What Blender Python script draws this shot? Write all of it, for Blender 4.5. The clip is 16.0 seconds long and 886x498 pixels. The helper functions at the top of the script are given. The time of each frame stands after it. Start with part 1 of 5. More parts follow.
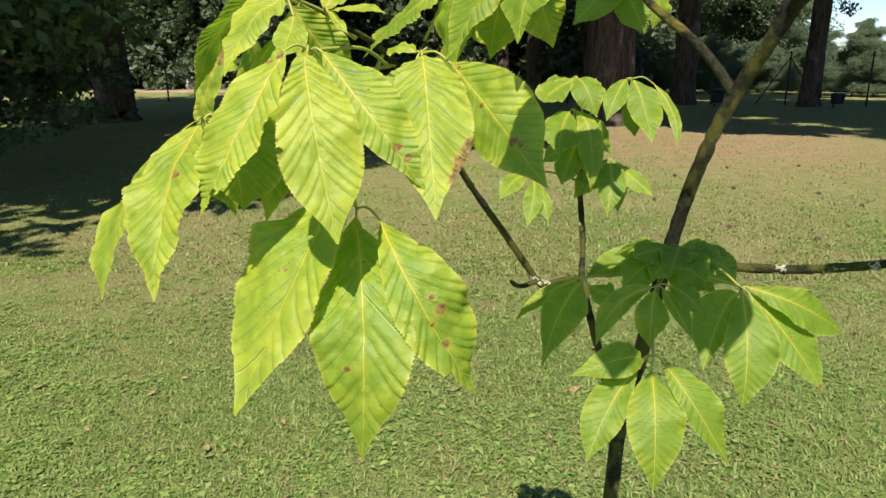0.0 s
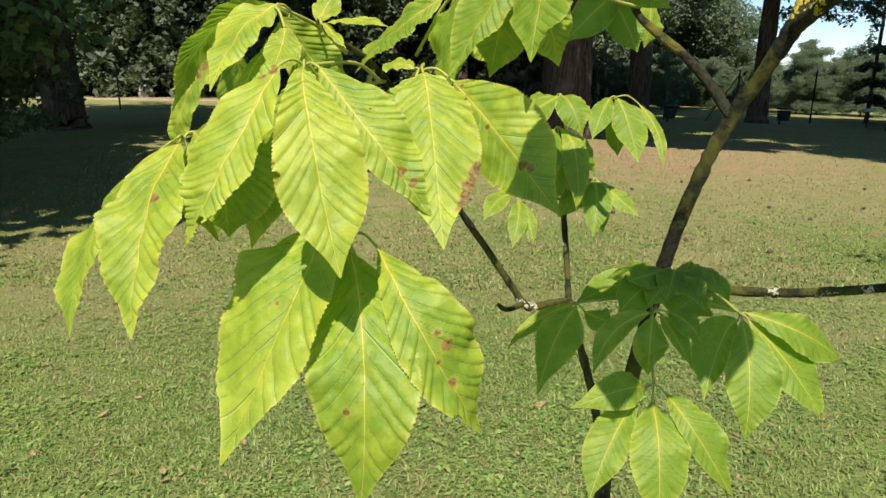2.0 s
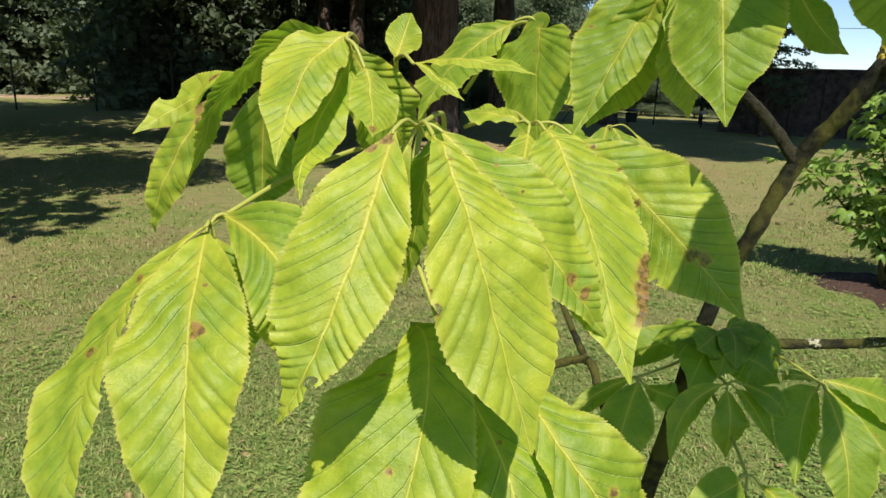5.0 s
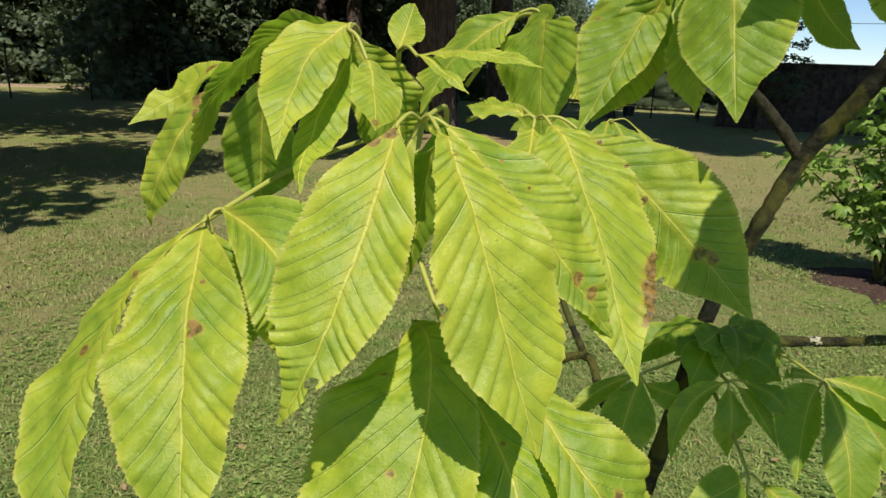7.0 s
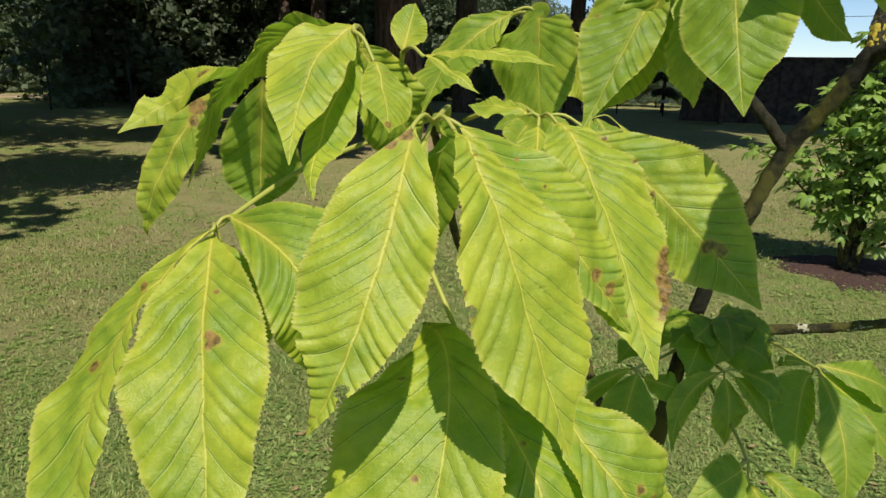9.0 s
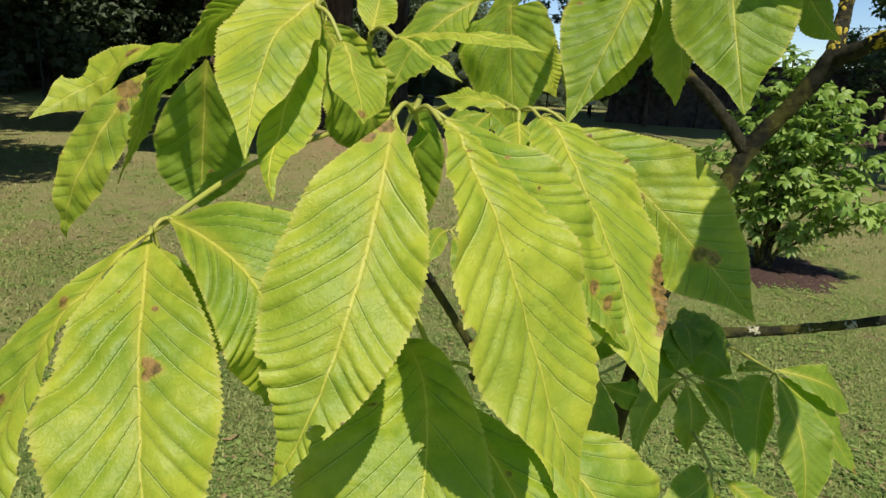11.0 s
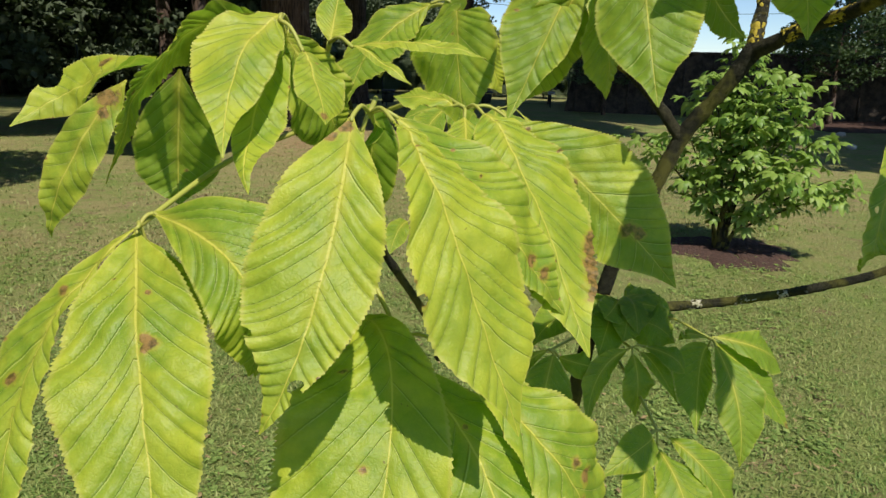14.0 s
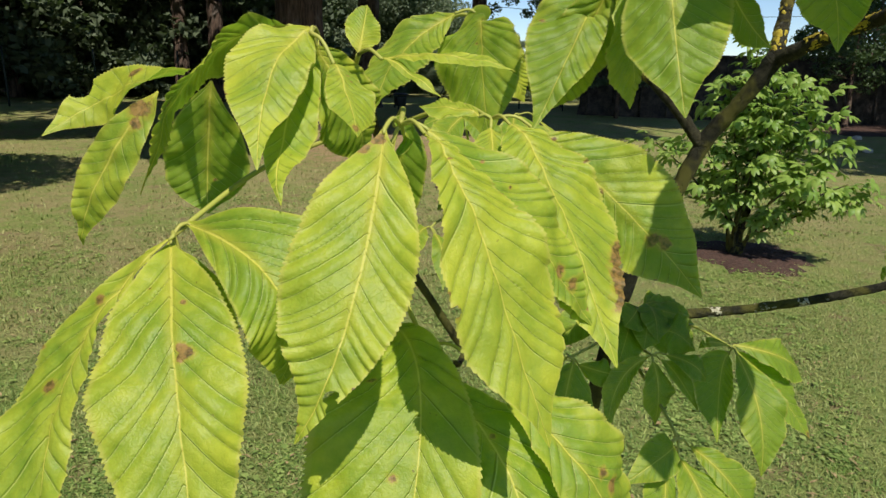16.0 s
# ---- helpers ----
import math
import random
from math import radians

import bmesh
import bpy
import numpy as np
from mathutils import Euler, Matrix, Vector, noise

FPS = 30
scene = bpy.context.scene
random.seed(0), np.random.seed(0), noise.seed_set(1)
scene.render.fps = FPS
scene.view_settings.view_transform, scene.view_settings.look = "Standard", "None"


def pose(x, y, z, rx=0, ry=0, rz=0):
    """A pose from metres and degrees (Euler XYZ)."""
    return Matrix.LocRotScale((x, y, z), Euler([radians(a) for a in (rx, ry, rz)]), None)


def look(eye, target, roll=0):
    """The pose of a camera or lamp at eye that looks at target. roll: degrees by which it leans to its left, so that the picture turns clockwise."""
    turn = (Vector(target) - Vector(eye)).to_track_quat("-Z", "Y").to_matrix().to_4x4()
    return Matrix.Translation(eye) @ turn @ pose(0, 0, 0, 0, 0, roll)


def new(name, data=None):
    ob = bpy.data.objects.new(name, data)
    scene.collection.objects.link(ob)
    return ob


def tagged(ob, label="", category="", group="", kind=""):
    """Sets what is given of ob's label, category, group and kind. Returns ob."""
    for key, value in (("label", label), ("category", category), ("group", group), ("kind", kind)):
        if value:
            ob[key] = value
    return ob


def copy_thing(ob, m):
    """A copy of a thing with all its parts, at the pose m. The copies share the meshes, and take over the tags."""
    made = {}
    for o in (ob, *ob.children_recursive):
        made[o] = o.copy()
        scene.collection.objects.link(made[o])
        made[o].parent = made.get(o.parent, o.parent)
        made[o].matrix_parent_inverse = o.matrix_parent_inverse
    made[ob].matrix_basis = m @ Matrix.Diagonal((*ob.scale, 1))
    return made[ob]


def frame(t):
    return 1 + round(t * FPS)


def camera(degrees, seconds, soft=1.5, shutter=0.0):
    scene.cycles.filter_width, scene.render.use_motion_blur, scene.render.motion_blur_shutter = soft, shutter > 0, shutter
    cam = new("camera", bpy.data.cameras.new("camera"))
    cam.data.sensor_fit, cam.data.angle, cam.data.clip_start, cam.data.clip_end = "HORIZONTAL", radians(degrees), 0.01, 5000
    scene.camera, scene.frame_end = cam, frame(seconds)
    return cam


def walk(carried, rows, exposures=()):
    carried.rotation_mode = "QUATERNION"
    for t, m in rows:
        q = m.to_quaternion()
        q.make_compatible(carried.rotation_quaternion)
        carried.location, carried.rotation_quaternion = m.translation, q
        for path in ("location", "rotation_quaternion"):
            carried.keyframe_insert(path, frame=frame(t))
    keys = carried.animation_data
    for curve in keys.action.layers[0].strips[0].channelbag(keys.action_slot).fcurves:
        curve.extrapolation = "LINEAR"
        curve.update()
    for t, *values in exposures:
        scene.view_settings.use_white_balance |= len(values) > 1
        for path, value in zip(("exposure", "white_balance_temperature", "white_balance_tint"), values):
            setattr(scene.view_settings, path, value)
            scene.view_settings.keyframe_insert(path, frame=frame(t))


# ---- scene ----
cam = camera(67.4, 16.0)
PATH = [
    (0, (0.154, 0.125, 1.588), (0.04, 2.047, 1.046), -0.1),
    (0.5, (0.149, 0.129, 1.593), (0.063, 2.053, 1.055), 0.3),
    (1, (0.134, 0.136, 1.592), (0.088, 2.066, 1.071), 0.2),
    (1.5, (0.127, 0.14, 1.592), (0.108, 2.072, 1.078), 0.3),
    (2, (0.117, 0.162, 1.592), (0.128, 2.096, 1.084), 0.9),
    (2.5, (0.101, 0.197, 1.598), (0.164, 2.135, 1.107), 0.9),
    (3, (0.075, 0.233, 1.602), (0.15, 2.172, 1.121), 1.1),
    (3.5, (0.047, 0.266, 1.605), (0.161, 2.206, 1.131), 1.2),
    (4, (0.008, 0.3, 1.612), (0.239, 2.222, 1.108), 0.6),
    (4.3, (-0.02, 0.317, 1.601), (0.306, 2.231, 1.121), 1.2),
    (4.5, (-0.036, 0.314, 1.618), (0.332, 2.215, 1.119), 1.1),
    (4.7, (-0.04, 0.321, 1.622), (0.362, 2.216, 1.122), 1.7),
    (6.8, (-0.039, 0.337, 1.619), (0.378, 2.222, 1.098), 2.2),
    (7, (-0.042, 0.336, 1.622), (0.376, 2.221, 1.1), 2.3),
    (7.5, (-0.048, 0.343, 1.625), (0.373, 2.225, 1.096), 2.1),
    (8, (-0.06, 0.346, 1.625), (0.386, 2.223, 1.095), 2.5),
    (8.5, (-0.057, 0.344, 1.629), (0.396, 2.218, 1.096), 2.7),
    (8.7, (-0.059, 0.342, 1.624), (0.406, 2.216, 1.104), 2.0),
    (10.8, (-0.073, 0.385, 1.616), (0.608, 2.192, 1.097), 2.2),
    (11, (-0.073, 0.389, 1.615), (0.624, 2.19, 1.095), 2.9),
    (11.5, (-0.072, 0.392, 1.614), (0.661, 2.174, 1.077), 2.6),
    (12, (-0.083, 0.388, 1.61), (0.705, 2.157, 1.109), 2.2),
    (12.5, (-0.086, 0.375, 1.619), (0.718, 2.132, 1.102), 2.9),
    (13, (-0.082, 0.366, 1.624), (0.719, 2.118, 1.086), 2.8),
    (13.5, (-0.082, 0.353, 1.621), (0.724, 2.106, 1.094), 1.9),
    (14, (-0.084, 0.347, 1.621), (0.705, 2.105, 1.085), 1.6),
    (14.5, (-0.081, 0.346, 1.625), (0.697, 2.11, 1.094), 1.5),
    (15, (-0.079, 0.348, 1.624), (0.698, 2.113, 1.092), 1.7),
    (15.5, (-0.086, 0.344, 1.627), (0.691, 2.109, 1.097), 1.6),
    (16, (-0.093, 0.349, 1.625), (0.665, 2.123, 1.098), 1.5),
]
walk(cam, [(t, look(eye, target, roll)) for t, eye, target, roll in PATH],
     exposures=((0, 0.58), (2.5, 0.55), (4.5, 0.45), (7, 0.20), (8.5, 0.16), (12, 0.14), (16, 0.18)))

# ---- light ----
SUN_FROM = Vector((-0.035, -0.59, 0.806)).normalized()
world = bpy.data.worlds.new("sky")
scene.world = world
world.use_nodes = True
wn = world.node_tree
sky = wn.nodes.new("ShaderNodeTexSky")
sky.sky_type = "NISHITA"
sky.sun_disc = False
sky.sun_elevation = math.asin(SUN_FROM.z)
sky.sun_rotation = math.atan2(SUN_FROM.x, SUN_FROM.y)
sky.air_density, sky.dust_density, sky.ozone_density = 0.8, 0.0, 4.0
wn.links.new(sky.outputs[0], wn.nodes["Background"].inputs[0])
wn.nodes["Background"].inputs[1].default_value = 0.11
sun_data = bpy.data.lights.new("sun", "SUN")
sun_data.energy, sun_data.angle, sun_data.color = 4.5, radians(0.53), (1.0, 0.95, 0.86)
sun = new("sun", sun_data)
sun.rotation_euler = SUN_FROM.to_track_quat("Z", "Y").to_euler()


# ---- materials ----
class Nodes:
    """Short way to write a node material."""

    def __init__(self, name):
        self.mat = bpy.data.materials.new(name)
        self.mat.use_nodes = True
        self.tree = self.mat.node_tree
        self.bsdf = self.tree.nodes["Principled BSDF"]
        self.out = self.tree.nodes["Material Output"]

    def add(self, kind, **sets):
        n = self.tree.nodes.new("ShaderNode" + kind)
        if "operation" in sets:
            n.operation = sets["operation"]
        if "use_clamp" in sets:
            n.use_clamp = sets["use_clamp"]
        if "interpolation_type" in sets:
            n.interpolation_type = sets["interpolation_type"]
        if "data_type" in sets:
            n.data_type = sets["data_type"]
        if "blend_type" in sets:
            n.blend_type = sets["blend_type"]
        if "noise_dimensions" in sets:
            n.noise_dimensions = sets["noise_dimensions"]
        if "uv_map" in sets:
            n.uv_map = sets["uv_map"]
        if "attribute_name" in sets:
            n.attribute_name = sets["attribute_name"]
        if "feature" in sets:
            n.feature = sets["feature"]
        return n

    def link(self, a, b):
        self.tree.links.new(a, b)

    def put(self, socket, v):
        if isinstance(v, bpy.types.NodeSocket):
            self.link(v, socket)
        else:
            socket.default_value = v

    def math(self, op, a, b=0.0, c=0.0, clamp=False):
        n = self.add("Math", operation=op, use_clamp=clamp)
        for i, v in enumerate((a, b, c)):
            self.put(n.inputs[i], v)
        return n.outputs[0]

    def ramp(self, v, lo, hi, a=0.0, b=1.0):
        n = self.add("MapRange", interpolation_type="SMOOTHSTEP")
        for i, x in enumerate((v, lo, hi, a, b)):
            self.put(n.inputs[i], x)
        return n.outputs[0]

    def mix(self, f, a, b, blend="MIX"):
        n = self.add("Mix", data_type="RGBA", blend_type=blend)
        self.put(n.inputs[0], f)
        self.put(n.inputs[6], a)
        self.put(n.inputs[7], b)
        return n.outputs[2]

    def noise(self, scale, detail=3.0, rough=0.55, where=None, distort=0.0, seed=None):
        n = self.add("TexNoise", noise_dimensions="4D" if seed is not None else "3D")
        n.inputs["Scale"].default_value = scale
        n.inputs["Detail"].default_value = detail
        n.inputs["Roughness"].default_value = rough
        n.inputs["Distortion"].default_value = distort
        if seed is not None:
            self.put(n.inputs["W"], seed)
        self.put(n.inputs["Vector"], where if where is not None else self.coords())
        return n.outputs[0]

    def coords(self):
        return self.add("NewGeometry").outputs["Position"]

    def bump(self, height, strength=0.3, distance=0.01):
        n = self.add("Bump")
        n.inputs["Strength"].default_value = strength
        n.inputs["Distance"].default_value = distance
        self.link(height, n.inputs["Height"])
        self.link(n.outputs[0], self.bsdf.inputs["Normal"])
        return n.outputs[0]

    def finish(self, colour, rough=0.7, spec=0.3):
        self.put(self.bsdf.inputs["Base Color"], colour)
        self.put(self.bsdf.inputs["Roughness"], rough)
        self.bsdf.inputs["Specular IOR Level"].default_value = spec
        return self.mat

    def leafy(self, colour, through_colour, share, rough, spec):
        """Mixes light that passes through the blade into the surface."""
        self.finish(colour, rough, spec)
        t = self.add("BsdfTranslucent")
        self.put(t.inputs["Color"], through_colour)
        m = self.add("MixShader")
        m.inputs[0].default_value = share
        self.link(self.bsdf.outputs[0], m.inputs[1])
        self.link(t.outputs[0], m.inputs[2])
        self.link(m.outputs[0], self.out.inputs["Surface"])
        return self.mat


def rgb(r, g, b):
    return (r, g, b, 1.0)


def blade_material(name, ripe, share):
    """Upper side of a buckeye leaflet: pleated green with painted crease shade, yellowing margins, pale ribs, brown
    scorch.
    """
    n = Nodes(name)
    rib = n.add("UVMap", uv_map="rib")
    pos = n.add("UVMap", uv_map="blade")
    rs = n.add("SeparateXYZ")
    n.link(rib.outputs[0], rs.inputs[0])
    ps = n.add("SeparateXYZ")
    n.link(pos.outputs[0], ps.inputs[0])
    rnd = n.add("ObjectInfo").outputs["Random"]
    seed = n.math("MULTIPLY", rnd, 40.0)
    q, cm, s, v = rs.outputs[0], rs.outputs[1], ps.outputs[0], ps.outputs[1]
    av = n.math("ABSOLUTE", v)
    acm = n.math("ABSOLUTE", cm)
    big = n.noise(30.0, 5.0, 0.68, seed=seed)
    fine = n.noise(160.0, 4.0, 0.65, seed=seed)
    net = n.add("TexVoronoi", feature="DISTANCE_TO_EDGE")
    net.inputs["Scale"].default_value = 420.0
    n.link(n.coords(), net.inputs["Vector"])
    cells = n.ramp(net.outputs["Distance"], 0.0, 0.2)
    mottle = n.noise(85.0, 4.0, 0.7, seed=seed)
    # yellowing, strongest at the margin and in patches
    edge = n.math("POWER", av, 3.0)
    yellow = n.math("ADD", n.math("MULTIPLY", edge, 0.27), n.math("ADD", n.math("MULTIPLY", n.ramp(big, 0.38, 0.72), 0.46), n.math("MULTIPLY", n.math("SUBTRACT", mottle, 0.5), 0.65)))
    yellow = n.math("ADD", yellow, n.math("ADD", ripe, n.math("MULTIPLY", n.math("SUBTRACT", rnd, 0.5), 0.34)), clamp=True)
    green = n.mix(n.math("ADD", n.math("MULTIPLY", fine, 0.85), n.math("MULTIPLY", cells, 0.06)), rgb(0.135, 0.235, 0.017), rgb(0.335, 0.44, 0.038))
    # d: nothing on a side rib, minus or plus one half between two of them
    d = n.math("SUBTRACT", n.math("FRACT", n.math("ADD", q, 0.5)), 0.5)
    fr = n.math("ABSOLUTE", d)
    yellow = n.math("ADD", yellow, n.ramp(fr, 0.04, 0.25, -0.05, 0.03), clamp=True)
    col = n.mix(yellow, green, rgb(0.68, 0.665, 0.060))
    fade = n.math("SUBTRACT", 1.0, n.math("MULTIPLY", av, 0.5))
    # shade of the pleat creases, painted as a dark line along each side rib
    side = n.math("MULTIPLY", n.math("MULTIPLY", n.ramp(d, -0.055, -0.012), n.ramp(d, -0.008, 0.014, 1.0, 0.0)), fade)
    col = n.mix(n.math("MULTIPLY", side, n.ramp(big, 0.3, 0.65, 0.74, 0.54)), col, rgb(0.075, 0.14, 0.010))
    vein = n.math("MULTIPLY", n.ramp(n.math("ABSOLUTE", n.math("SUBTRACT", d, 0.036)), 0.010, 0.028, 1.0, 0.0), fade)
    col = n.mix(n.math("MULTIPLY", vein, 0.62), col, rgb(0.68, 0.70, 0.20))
    col = n.mix(n.math("MULTIPLY", n.ramp(av, 0.92, 0.985), 0.50), col, rgb(0.62, 0.55, 0.13))
    # the main rib
    wide = n.math("SUBTRACT", 0.085, n.math("MULTIPLY", s, 0.065))
    col = n.mix(n.math("MULTIPLY", n.ramp(acm, 0.05, 0.55, 1.0, 0.0), n.ramp(s, 0.0, 0.8, 0.55, 0.10)), col, rgb(0.60, 0.52, 0.06))
    mid = n.ramp(n.math("DIVIDE", acm, wide), 0.55, 1.1, 1.0, 0.0)
    col = n.mix(n.math("MULTIPLY", mid, 0.85), col, rgb(0.72, 0.66, 0.11))
    # specks and scorch
    speck = n.ramp(n.noise(260.0, 1.0, 0.5, seed=seed), 0.775, 0.80)
    col = n.mix(n.math("MULTIPLY", speck, 0.6), col, rgb(0.15, 0.075, 0.02))
    att = n.add("Attribute", attribute_name="scorch")
    rag = n.noise(330.0, 3.0, 0.6, seed=seed)
    sc = n.math("ADD", att.outputs["Fac"], n.math("ADD", n.math("MULTIPLY", n.math("SUBTRACT", fine, 0.5), 1.1), n.math("MULTIPLY", n.math("SUBTRACT", rag, 0.5), 0.9)))
    sc = n.math("MULTIPLY", sc, n.ramp(att.outputs["Fac"], 0.0, 0.2))
    halo = n.ramp(sc, 0.15, 0.55)
    core = n.ramp(sc, 0.50, 0.70)
    col = n.mix(n.math("MULTIPLY", halo, 0.55), col, rgb(0.50, 0.40, 0.05))
    col = n.mix(core, col, n.mix(n.ramp(rag, 0.36, 0.62), rgb(0.12, 0.065, 0.02), rgb(0.40, 0.225, 0.068)))
    h = n.math("ADD", n.math("MULTIPLY", cells, 0.10), n.math("ADD", n.math("MULTIPLY", fine, 1.3), n.math("MULTIPLY", big, 1.5)))
    h = n.math("SUBTRACT", h, n.math("MULTIPLY", side, 0.8))
    n.bump(h, 0.8, 0.0008)
    thr = n.mix(0.55, col, rgb(0.22, 0.56, 0.018))
    return n.leafy(col, thr, share, n.math("ADD", 0.40, n.math("MULTIPLY", mottle, 0.2)), 0.45)


def stalk_material():
    n = Nodes("leaf_stalk")
    c = n.mix(n.noise(60.0), rgb(0.32, 0.38, 0.06), rgb(0.42, 0.36, 0.085))
    return n.finish(c, 0.5, 0.35)


def bark_material(name, dark, light, moss, moss_at, scale=1.0, depth=0.004):
    n = Nodes(name)
    a = n.ramp(n.noise(130.0 * scale, 6.0, 0.75), 0.3, 0.75)
    b = n.noise(14.0 * scale, 4.0, 0.6, distort=0.6)
    c = n.mix(a, dark, light)
    c = n.mix(n.ramp(b, moss_at, moss_at + 0.12), c, moss)
    w = n.ramp(n.noise(60.0 * scale, 3.0, 0.6), 0.68, 0.74)
    c = n.mix(n.math("MULTIPLY", w, 0.4), c, rgb(0.36, 0.37, 0.30))
    n.bump(n.math("ADD", a, n.math("MULTIPLY", b, 0.8)), 0.8, depth)
    return n.finish(c, 0.85, 0.2)


def trunk_material():
    """Furrowed bark of big old conifers: long plates, reddish grey."""
    n = Nodes("furrowed_bark")
    m = n.add("Mapping")
    m.inputs["Scale"].default_value = (1.0, 1.0, 0.10)
    n.link(n.coords(), m.inputs["Vector"])
    a = n.noise(11.0, 6.0, 0.72, where=m.outputs[0], distort=0.9)
    fine = n.noise(38.0, 5.0, 0.7, where=m.outputs[0], distort=0.4)
    both = n.math("ADD", n.math("MULTIPLY", a, 0.6), n.math("MULTIPLY", fine, 0.4))
    c = n.mix(n.ramp(both, 0.36, 0.66), rgb(0.030, 0.020, 0.015), rgb(0.20, 0.135, 0.10))
    c = n.mix(n.ramp(n.noise(1.3, 3.0), 0.55, 0.8), c, rgb(0.24, 0.21, 0.18))
    n.bump(both, 1.0, 0.09)
    return n.finish(c, 0.9, 0.15)


def dryness(n, pos):
    """Where the lawn is parched: patches, more of them away from the near, weedy part, and the worn place by the big trunk."""
    a = n.noise(0.55, 5.0, 0.6)
    b = n.noise(5.0, 4.0, 0.65)
    xyz = n.add("SeparateXYZ")
    n.link(pos, xyz.inputs[0])
    dx = n.math("SUBTRACT", xyz.outputs[0], 4.9)
    dy = n.math("MULTIPLY", n.math("SUBTRACT", xyz.outputs[1], 14.5), 0.85)
    d = n.math("SQRT", n.math("ADD", n.math("MULTIPLY", dx, dx), n.math("MULTIPLY", dy, dy)))
    d = n.math("ADD", d, n.math("MULTIPLY", n.math("SUBTRACT", a, 0.5), 7.0))
    worn = n.math("MULTIPLY", n.ramp(d, 1.2, 5.2, 1.0, 0.0), n.ramp(n.noise(1.7, 4.0, 0.6), 0.34, 0.62, 0.3, 1.0))
    patch = n.ramp(n.math("ADD", n.math("MULTIPLY", a, 0.5), n.math("MULTIPLY", b, 0.5)), 0.38, 0.58)
    far = n.ramp(xyz.outputs[1], 2.6, 6.0, 0.30, 0.85)
    return n.math("MULTIPLY", patch, far), worn, b


def grass_material():
    """Mown blades, straw-coloured where the lawn is parched."""
    n = Nodes("grass")
    geo = n.add("NewGeometry")
    dry, worn, b = dryness(n, geo.outputs["Position"])
    r = geo.outputs["Random Per Island"]
    c = n.mix(r, rgb(0.09, 0.20, 0.030), rgb(0.41, 0.46, 0.14))
    s = n.mix(r, rgb(0.215, 0.19, 0.075), rgb(0.48, 0.42, 0.19))
    c = n.mix(n.math("MULTIPLY", dry, 0.85), c, s)
    c = n.mix(n.math("MULTIPLY", worn, 0.8), c, n.mix(r, rgb(0.27, 0.17, 0.09), rgb(0.50, 0.34, 0.20)))
    return n.leafy(c, n.mix(0.4, c, rgb(0.16, 0.30, 0.02)), 0.3, 0.55, 0.3)


def ground_material():
    n = Nodes("lawn_soil")
    pos = n.coords()
    dry_at, worn, b = dryness(n, pos)
    c = n.noise(55.0, 4.0, 0.7)
    g = n.mix(c, rgb(0.11, 0.165, 0.038), rgb(0.31, 0.36, 0.10))
    dry = n.mix(c, rgb(0.225, 0.185, 0.08), rgb(0.44, 0.37, 0.175))
    col = n.mix(dry_at, g, dry)
    bare = n.ramp(n.noise(3.2, 4.0, 0.65, distort=0.5), 0.54, 0.68)
    col = n.mix(n.math("MULTIPLY", bare, 0.6), col, n.mix(c, rgb(0.15, 0.095, 0.055), rgb(0.34, 0.225, 0.14)))
    red = n.mix(n.math("ADD", n.math("MULTIPLY", b, 0.5), n.math("MULTIPLY", c, 0.5)), rgb(0.28, 0.165, 0.095), rgb(0.55, 0.34, 0.215))
    col = n.mix(n.math("MULTIPLY", worn, n.ramp(b, 0.25, 0.6, 0.35, 0.95)), col, red)
    n.bump(n.math("ADD", c, n.math("MULTIPLY", b, 0.6)), 0.9, 0.03)
    return n.finish(col, 0.95, 0.1)


def plant_material(name, a, b, share=0.3, rough=0.55, spec=0.3, island=True):
    """Small foliage: colour varies leaf by leaf."""
    n = Nodes(name)
    geo = n.add("NewGeometry")
    r = geo.outputs["Random Per Island"] if island else n.add("ObjectInfo").outputs["Random"]
    c = n.mix(r, a, b)
    c = n.mix(n.math("MULTIPLY", n.noise(0.9, 2.0), 0.5), c, tuple(0.75 * x for x in a[:3]) + (1.0,))
    t = n.mix(0.4, c, rgb(0.16, 0.30, 0.02))
    return n.leafy(c, t, share, rough, spec)


def plain_material(name, a, b, scale, rough=0.7, bump=0.3, depth=0.004, metal=0.0):
    n = Nodes(name)
    f = n.noise(scale, 4.0, 0.65)
    n.bump(f, bump, depth)
    n.bsdf.inputs["Metallic"].default_value = metal
    return n.finish(n.mix(n.ramp(f, 0.3, 0.7), a, b), rough, 0.3)


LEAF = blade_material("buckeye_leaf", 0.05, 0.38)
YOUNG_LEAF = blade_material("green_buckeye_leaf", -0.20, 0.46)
STALK = stalk_material()
TWIG_BARK = bark_material("twig_bark", rgb(0.010, 0.010, 0.006), rgb(0.050, 0.047, 0.027), rgb(0.105, 0.098, 0.022), 0.44, 1.0, 0.003)
YELLOW_BARK = bark_material("lichened_bark", rgb(0.014, 0.013, 0.007), rgb(0.070, 0.063, 0.033), rgb(0.20, 0.165, 0.03), 0.47, 1.0, 0.003)
LICHEN = plain_material("white_lichen", rgb(0.27, 0.25, 0.16), rgb(0.58, 0.54, 0.38), 260.0, 0.95, 0.6, 0.001)
YELLOW_LICHEN = plain_material("yellow_lichen", rgb(0.28, 0.20, 0.02), rgb(0.55, 0.44, 0.06), 400.0, 0.95, 0.8, 0.001)
FIR_BARK = trunk_material()
LAWN = ground_material()
GRASS = grass_material()
CLOVER = plant_material("lawn_weeds", rgb(0.13, 0.225, 0.045), rgb(0.50, 0.60, 0.17), 0.3)
DRY = plain_material("dry_leaf", rgb(0.17, 0.118, 0.045), rgb(0.42, 0.315, 0.15), 60.0, 0.8)
